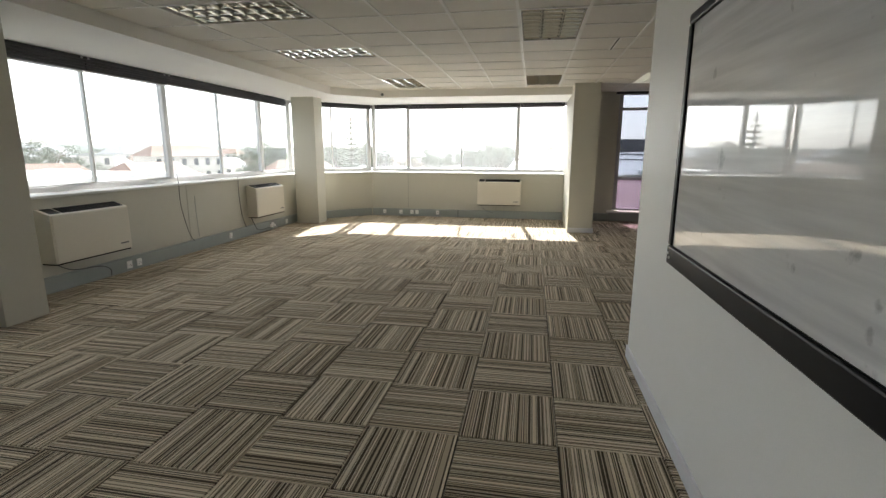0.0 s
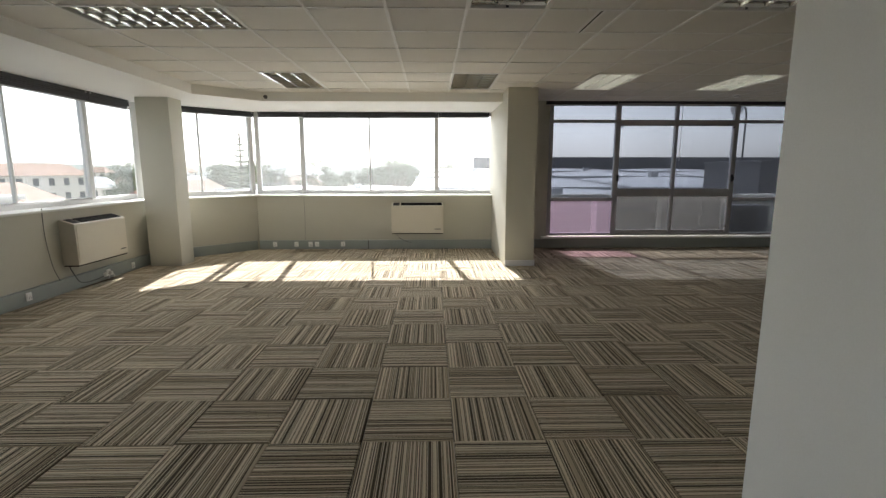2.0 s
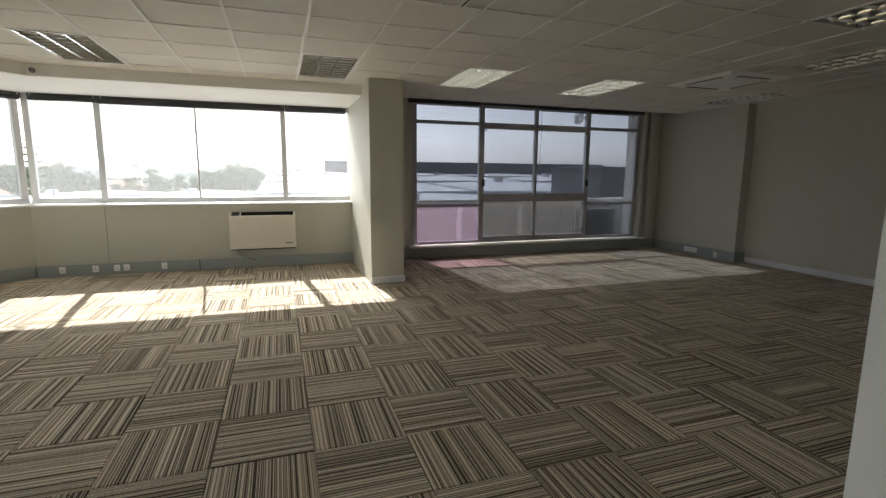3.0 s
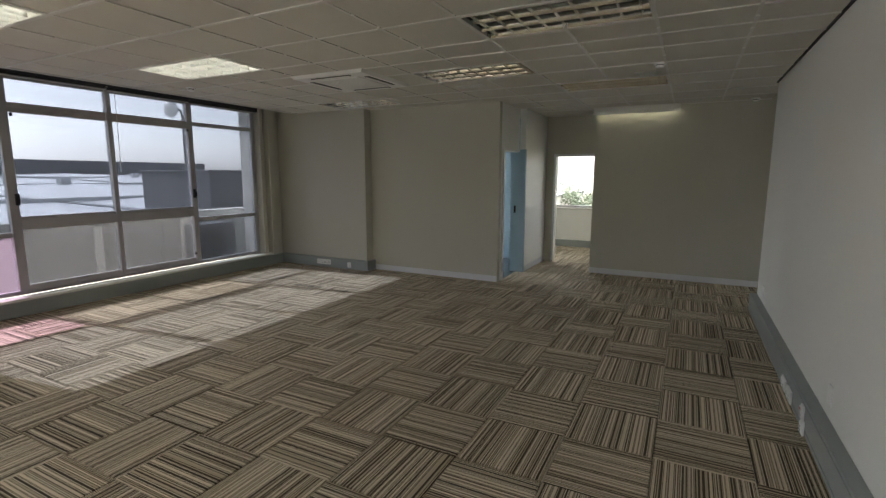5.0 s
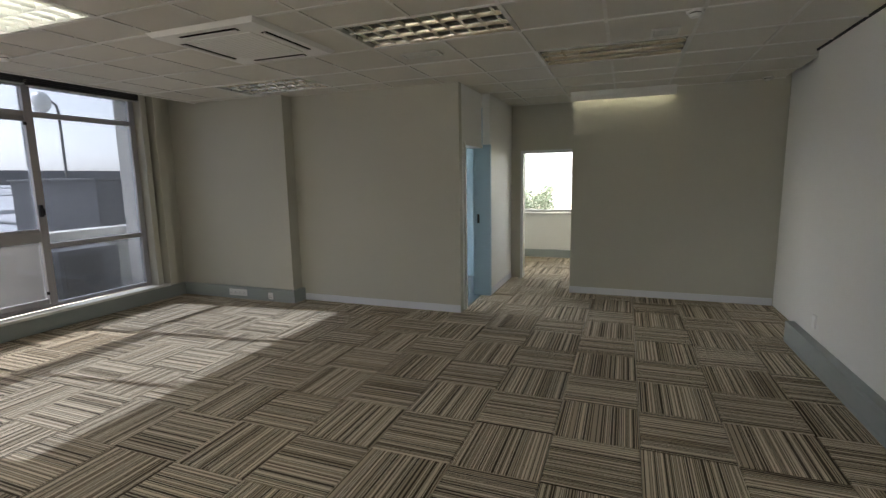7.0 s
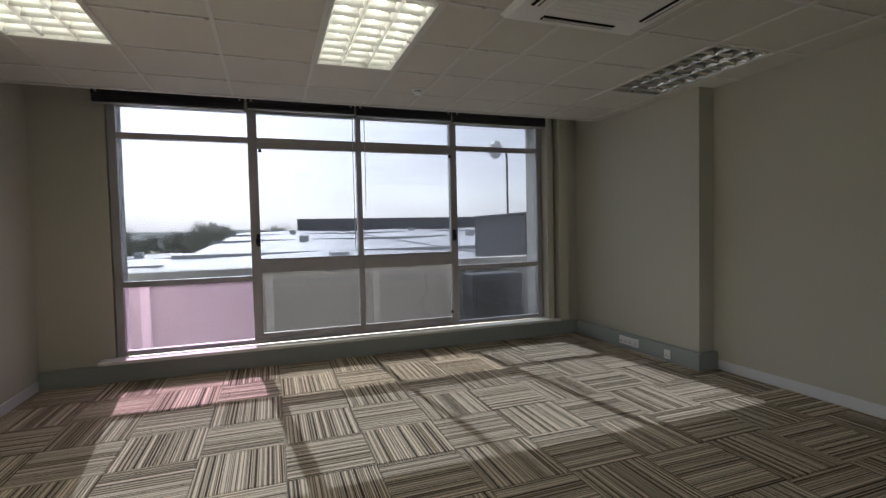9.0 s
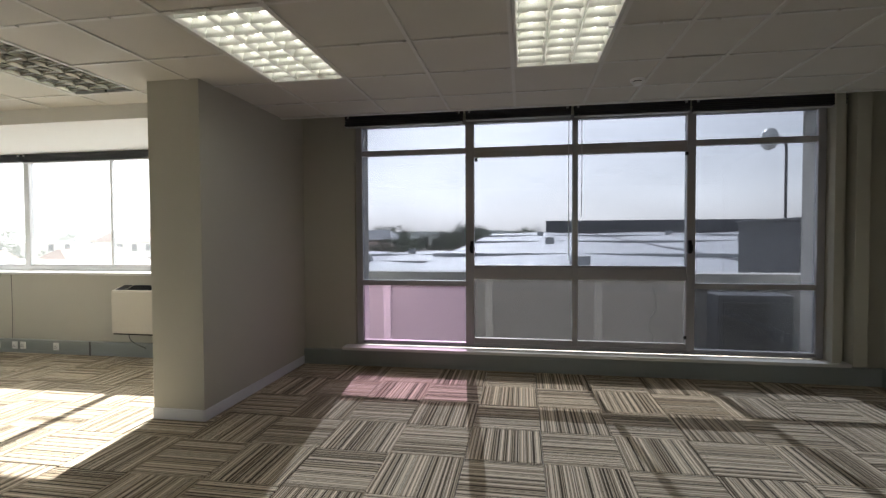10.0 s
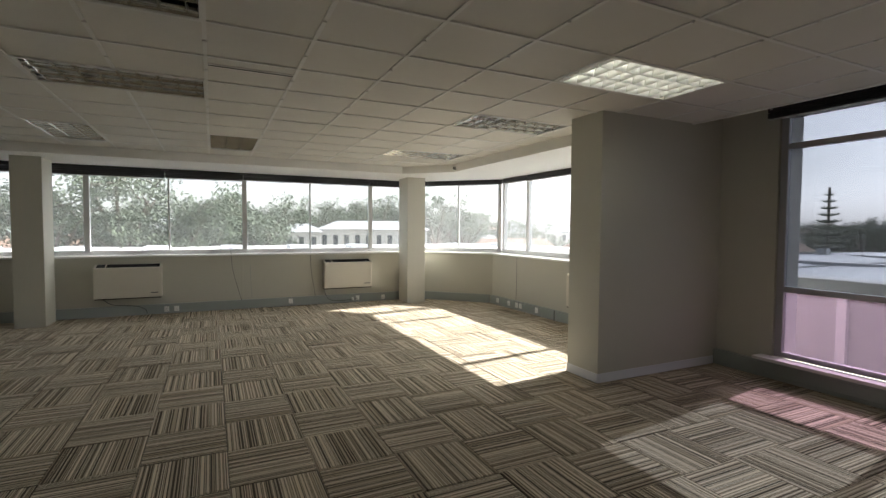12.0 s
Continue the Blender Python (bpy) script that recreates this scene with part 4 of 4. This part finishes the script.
def warehouse(x0, y0, x1, y1, z, label, far=True, rise=0.0):
    """A broad low-pitched sheet roof with ribs and dark gutters."""
    t = thing("warehouse", pose(x0, y0, GZ), label, "building")
    W, D, h = x1 - x0, y1 - y0, z - GZ
    bm = boxes((0.2, 0.2, 0, W - 0.2, D - 0.2, h - 0.3))
    for v in bm.verts:
        if v.co.z > 1 and v.co.y > 1:
            v.co.z += rise
    part("wall", bm, M_HOUSE, t)
    n = max(2, round(W / 16))
    for i in range(n):
        a, b = i * W / n, (i + 1) * W / n
        c = (a + b) / 2
        bm = bmesh.new()
        for p, q, zp, zq in ((a + 0.25, c, h - 0.15, h + 0.12), (c, b - 0.25, h + 0.12, h - 0.15)):
            m = 14
            for k in range(m):
                u0, u1 = p + (q - p) * k / m, p + (q - p) * (k + 1) / m
                w0, w1 = zp + (zq - zp) * k / m, zp + (zq - zp) * (k + 1) / m
                v = [bm.verts.new(s) for s in ((u0, 0, w0), (u1, 0, w1), (u1, D, w1 + rise), (u0, D, w0 + rise))]
                bm.faces.new(v)
        part("roof", bm, M_ROOF, t, "pale ribbed metal roof")
        bm = boxes((b - 0.25, 0, h - 0.35, b + 0.25, D, h - 0.10))
        for v in bm.verts:
            v.co.z += rise * v.co.y / D
        part("gutter", bm, M_DARKROOF, t)
        for k in range(3):
            y = D * (0.12 + 0.3 * k + 0.05 * (i % 2))
            part("roof_vent", boxes((c - 1.1, y, h + rise * y / D - 0.1, c - 0.3, y + 0.8, h + rise * y / D + 0.7), bevel=0.03), M_GREYROOF, t)
    for k in range(1, 4):
        part("joint", boxes((0, D * k / 4, h - 0.1 + rise * k / 4, W, D * k / 4 + 0.16, h + 0.13 + rise * k / 4)), M_GREYROOF, t)
    if far:
        part("parapet_far", boxes((W * 0.14, D, h - 0.5, W, D + 0.5, h + rise + 2.2)), M_DARKROOF, t, "dark far parapet")
    return t


warehouse(-2.0, 17.0, 70.0, 96.0, -0.45, "large warehouse with a pale low-pitched metal roof", rise=2.2)
warehouse(-26.0, 17.5, -2.6, 74.0, -0.9, "long warehouse with a pale sheet roof", False)
warehouse(-62.0, 40.0, -28.0, 72.0, -3.4, "lower warehouse with a pale metal roof", False)
t = thing("roof_rack", pose(-20.5, 58.0, -1.0), "small steel frame standing on the roof", "roof rack")
for x in (0, 1.5, 3.0):
    part("upright", tube([(x, 0, 0), (x, 0, 2.0)], 0.04, 6), M_CABLE, t)
for z in (0.9, 1.95):
    part("rail", tube([(0, 0, z), (3.0, 0, z)], 0.04, 6), M_CABLE, t)


def house(x, y, w, d, floors, roofmat, yaw, label, flat=False, storey=3.1, pitch=2.6, bay=2.6):
    """A rendered building with rows of windows and a hipped or flat roof."""
    t = thing("house", pose(x, y, GZ, 0, 0, yaw), label, "building", "town buildings")
    h = storey * floors
    part("wall", boxes((-w / 2, -d / 2, 0, w / 2, d / 2, h)), M_HOUSE, t)
    if flat:
        part("roof", boxes((-w / 2 - 0.2, -d / 2 - 0.2, h, w / 2 + 0.2, d / 2 + 0.2, h + 0.5)), roofmat, t)
    else:
        bm = prism([(-w / 2 - 0.5, -d / 2 - 0.5), (w / 2 + 0.5, -d / 2 - 0.5), (w / 2 + 0.5, d / 2 + 0.5), (-w / 2 - 0.5, d / 2 + 0.5)], h, h + pitch)
        for v in bm.verts:
            if v.co.z > h + 0.5 * pitch:
                v.co.y *= 0.03
                v.co.x *= (w - d * 0.6) / w if w > d else 0.3
        part("roof", bm, roofmat, t)
    n = max(2, int(w / bay))
    for f in range(max(0, floors - 3), floors):
        for i in range(n):
            px = -w / 2 + (i + 0.5) * w / n
            for s in (-1, 1):
                y0 = s * (d / 2 + 0.03)
                part("window", boxes((px - 0.21 * bay, min(y0, y0 - 0.05 * s), storey * f + 0.9, px + 0.21 * bay, max(y0, y0 - 0.05 * s), storey * f + 2.5)), M_PANE, t)
    return t


house(-73, 30, 17, 9, 3, M_GREYROOF, 72, "long white three-storey building with a pale roof", storey=3.4, pitch=1.4, bay=1.7)
house(-75, 16, 11, 8, 3, M_GREYROOF, 76, "white three-storey wing with a pale roof", storey=3.25, pitch=1.3, bay=1.7)
rnd = random.Random(11)
HOUSES = [(-70, -12), (-84, 2), (-64, 52), (-92, 44), (-58, 66), (-100, 70), (-74, 84), (-110, 20), (-46, 92), (-120, 96), (-88, 110), (-60, 118), (-128, 58), (-140, 30), (-104, -20)]
for k, (x, y) in enumerate(HOUSES):
    flat = k % 3 == 0
    house(x, y, rnd.uniform(10, 18), rnd.uniform(7, 10), rnd.choice((2, 2, 3)), (M_TERRA, M_GREYROOF, M_TERRA, M_ROOF)[k % 4], rnd.uniform(50, 115),
          "white rendered town building with a " + ("flat" if flat else "pitched") + " roof", flat)
for k in range(52):
    a, d = radians(104 + 46 * (k + rnd.random()) / 52), 125 + 235 * rnd.random()
    flat = k % 4 == 0
    house(d * math.cos(a), d * math.sin(a), rnd.uniform(9, 17), rnd.uniform(7, 10), rnd.choice((2, 2, 3)), (M_GREYROOF, M_TERRA, M_ROOF)[k % 3], math.degrees(a) - 90 + rnd.uniform(-35, 35),
          "white rendered town building with a " + ("flat" if flat else "pitched") + " roof", flat)
low = thing("annex", pose(-36, 12, GZ), "low white annex with a flat bright roof", "building")
part("wall", boxes((-7, -24, 0, 7, 24, 8.4)), M_HOUSE, low)
part("roof", boxes((-7.3, -24.3, 8.4, 7.3, 24.3, 8.75), bevel=0.05), M_HOUSE, low)
for k in range(9):
    part("skylight", boxes((-1.2, -21 + 5 * k, 8.75, 1.2, -19.4 + 5 * k, 9.05), bevel=0.06), M_SKIRT, low)
setting("car_park", boxes((-56, -30, GZ, -8, 38, GZ + 0.05)), M_ROAD, "asphalt car park", "road")


# trees
def tree_meshes(seed, height, spread):
    """A gum tree: tapered trunk, forked limbs and clumps of small leaves with gaps between."""
    r = random.Random(seed)
    bm = bmesh.new()
    tips = []

    def limb(p, q, r0, r1):
        d = (q - p).normalized()
        u = d.orthogonal().normalized()
        w = d.cross(u)
        a = [bm.verts.new(p + r0 * (math.cos(k * 1.0472) * u + math.sin(k * 1.0472) * w)) for k in range(6)]
        b = [bm.verts.new(q + r1 * (math.cos(k * 1.0472) * u + math.sin(k * 1.0472) * w)) for k in range(6)]
        for k in range(6):
            bm.faces.new((a[k], a[(k + 1) % 6], b[(k + 1) % 6], b[k]))

    fork = Vector((r.uniform(-0.4, 0.4), r.uniform(-0.4, 0.4), height * 0.42))
    limb(Vector((0, 0, 0)), fork, height * 0.03, height * 0.02)
    for k in range(8):
        ang = k * 0.785 + r.uniform(-0.3, 0.3)
        q = fork + Vector((math.cos(ang) * spread * r.uniform(0.35, 0.75), math.sin(ang) * spread * r.uniform(0.35, 0.75), height * r.uniform(0.16, 0.48)))
        limb(fork, q, height * 0.014, height * 0.006)
        tips.append(q)
        for j in range(3):
            e = q + Vector((r.uniform(-1, 1) * spread * 0.35, r.uniform(-1, 1) * spread * 0.35, r.uniform(-0.05, 0.16) * height))
            limb(q, e, height * 0.006, height * 0.002)
            tips.append(e)
    wood = mesh_of("trunk", bm, M_BARK)
    vs, fs = [], []
    for c in tips:
        rad = spread * r.uniform(0.16, 0.30)
        for k in range(150):
            d = Vector((r.gauss(0, 1), r.gauss(0, 1), r.gauss(0, 0.7)))
            p = c + d.normalized() * rad * r.random() ** 0.45
            s = r.uniform(0.10, 0.22)
            a = Vector((r.uniform(-1, 1), r.uniform(-1, 1), r.uniform(-1, 1))).normalized()
            b = a.orthogonal().normalized()
            i = len(vs)
            vs.extend([p - a * s, p + b * s * 0.5, p + a * s, p - b * s * 0.5])
            fs.append((i, i + 1, i + 2, i + 3))
    leaves = bpy.data.meshes.new("crown")
    leaves.from_pydata([tuple(v) for v in vs], [], fs)
    leaves.materials.append(M_LEAF)
    return wood, leaves


def plant_tree(meshes, x, y, yaw, s):
    t = thing("tree", pose(x, y, GZ - 0.02, 0, 0, yaw), "broad grey-green gum tree in the town", "tree", "town trees")
    for nm, me in zip(("trunk", "crown"), meshes):
        ob = new(nm, me)
        ob.parent = t
        ob.scale = (s, s, s)


KINDS = [tree_meshes(1, 13.5, 6.0), tree_meshes(2, 11.0, 5.2), tree_meshes(3, 15.0, 6.6)]
rnd = random.Random(5)
NEAR = [(-47, 8), (-46, 2), (-52, -3), (-50, 5), (-56, 10), (-48, -8), (-58, 4), (-56, -6), (-50, -14)]
for k, (x, y) in enumerate(NEAR):
    plant_tree(KINDS[k % 3], x, y, rnd.uniform(0, 360), rnd.uniform(0.85, 1.12))
for k in range(46):
    a, d = radians(rnd.uniform(152, 192)), rnd.uniform(85, 190)
    plant_tree(KINDS[k % 3], d * math.cos(a), d * math.sin(a) + 10, rnd.uniform(0, 360), rnd.uniform(0.7, 1.1))
for k in range(22):
    a, d = radians(rnd.uniform(139, 154)), rnd.uniform(110, 190)
    plant_tree(KINDS[k % 3], d * math.cos(a), d * math.sin(a), rnd.uniform(0, 360), rnd.uniform(0.72, 0.92))
for k in range(70):
    a, d = radians(rnd.uniform(100, 152)), rnd.uniform(95, 330)
    plant_tree(KINDS[k % 3], d * math.cos(a), d * math.sin(a), rnd.uniform(0, 360), rnd.uniform(0.45, 0.75))
for k in range(46):
    plant_tree(KINDS[k % 3], rnd.uniform(-66, 10), rnd.uniform(104, 150), rnd.uniform(0, 360), rnd.uniform(0.68, 0.86))
for k in range(18):
    a, d = radians(151 + 1.3 * k), rnd.uniform(88, 112)
    plant_tree(KINDS[k % 3], d * math.cos(a), d * math.sin(a) + 5, rnd.uniform(0, 360), rnd.uniform(0.95, 1.1))
plant_tree(KINDS[1], 60, 15.5, 40, 0.8)


def norfolk_pine(x, y):
    """A pine of even whorls, each a star of drooping boughs."""
    t = thing("pine_tree", pose(x, y, GZ), "tall norfolk pine with tiered branches", "tree")
    part("trunk", tube([(0, 0, 0), (0, 0, 8), (0, 0, 16)], 0.16, 8), M_BARK, t)
    r = random.Random(3)
    for k in range(13):
        z = 4.6 + k * 0.86
        L = 3.3 * (1 - k / 13.6)
        vs, fs = [], []
        for j in range(9):
            a = j * 0.698 + k * 0.4
            u = Vector((math.cos(a), math.sin(a), 0))
            w = Vector((-u.y, u.x, 0))
            for s in range(10):
                f0, f1 = s / 10, (s + 1) / 10
                p, q = u * L * f0 + Vector((0, 0, 0.22 * L * f0 * f0)), u * L * f1 + Vector((0, 0, 0.22 * L * f1 * f1))
                for side in (-1, 1):
                    i = len(vs)
                    tip = (p + q) / 2 + w * side * (0.75 + r.uniform(-0.15, 0.15)) + Vector((0, 0, r.uniform(0.05, 0.42)))
                    vs.extend([p, q, tip])
                    fs.append((i, i + 1, i + 2))
        me = bpy.data.meshes.new("bough")
        me.from_pydata([(v.x, v.y, v.z + z) for v in vs], [], fs)
        me.materials.append(M_LEAF)
        ob = new("bough", me)
        ob.parent = t


norfolk_pine(-28.9, 76.0)


def hills():
    """A ring of low scrub hills on the horizon."""
    vs, fs = [], []
    n, rows = 180, 6
    for i in range(n):
        a = 2 * math.pi * i / n
        top = 12 + 9 * noise.noise(Vector((math.cos(a) * 2.3, math.sin(a) * 2.3, 0))) + 4 * noise.noise(Vector((math.cos(a) * 9, math.sin(a) * 9, 4)))
        if 0.45 < (a / math.pi) < 1.2:
            top += 4
        for j in range(rows):
            u = j / (rows - 1)
            d = 420 + 260 * u
            vs.append((d * math.cos(a), d * math.sin(a), GZ - 0.5 + max(top, 9) * math.sin(u * math.pi / 2)))
    for i in range(n):
        for j in range(rows - 1):
            p, q = i * rows + j, ((i + 1) % n) * rows + j
            fs.append((p, q, q + 1, p + 1))
    me = bpy.data.meshes.new("hills")
    me.from_pydata(vs, [], fs)
    me.materials.append(M_HILL)
    tagged(new("hills", me), "low scrub-covered hills on the horizon", "hill", kind="structure")


hills()


# carpet in tiles
TILE = 0.5


def tile_mesh(items, name):
    """Carpet tiles with turned-down edges; each keeps its own UV in metres across the stripes."""
    verts, faces, uvs = [], [], []
    for x, y, x1, y1, turned in items:
        g, e = 0.0008, 0.004
        i = len(verts)
        verts.extend([(x + g, y + g, -0.010), (x1 - g, y + g, -0.010), (x1 - g, y1 - g, -0.010), (x + g, y1 - g, -0.010),
                      (x + e, y + e, 0.0), (x1 - e, y + e, 0.0), (x1 - e, y1 - e, 0.0), (x + e, y1 - e, 0.0)])
        for f in ((4, 5, 6, 7), (0, 1, 5, 4), (1, 2, 6, 5), (2, 3, 7, 6), (3, 0, 4, 7)):
            faces.append([i + k for k in f])
            for k in f:
                vx, vy = verts[i + k][0] - x, verts[i + k][1] - y
                uvs.append((vy, vx) if turned else (vx, vy))
    me = bpy.data.meshes.new(name)
    me.from_pydata(verts, [], faces)
    layer = me.uv_layers.new(name="UVMap")
    layer.data.foreach_set("uv", [c for p in uvs for c in p])
    me.materials.append(M_CARPET)
    return me


floor = thing("floor", pose(0, 0, 0), "striped brown and grey carpet tiles laid quarter-turned", "floor", kind="structure")
one = [tile_mesh([(0, 0, TILE, TILE, False)], "carpet_tile"), tile_mesh([(0, 0, TILE, TILE, True)], "carpet_tile")]
rest = []
for i in range(-10, 24):
    for j in range(-7, 22):
        x, y = i * TILE, j * TILE
        turned = (i + j) % 2 == 1
        inside = (x < 1.05 and y < 3.5) or (y + TILE > 2.99)
        if not inside or x > 11.6 or (x >= 7.5 and y >= 6.5):
            continue
        if -5 <= i < 10 and 0 <= j < 20 and (x < 1.0 or y >= 3.0) and len(floor.children) < 300:
            t = new("carpet_tile", one[turned])
            t.location, t.parent = (x, y, 0), floor
        else:
            rest.append((x, y, x + TILE, y + TILE, turned))
border = new("carpet_tile_border", tile_mesh(rest, "carpet_tile_border"))
border.parent = floor
tagged(border, kind="stuff")
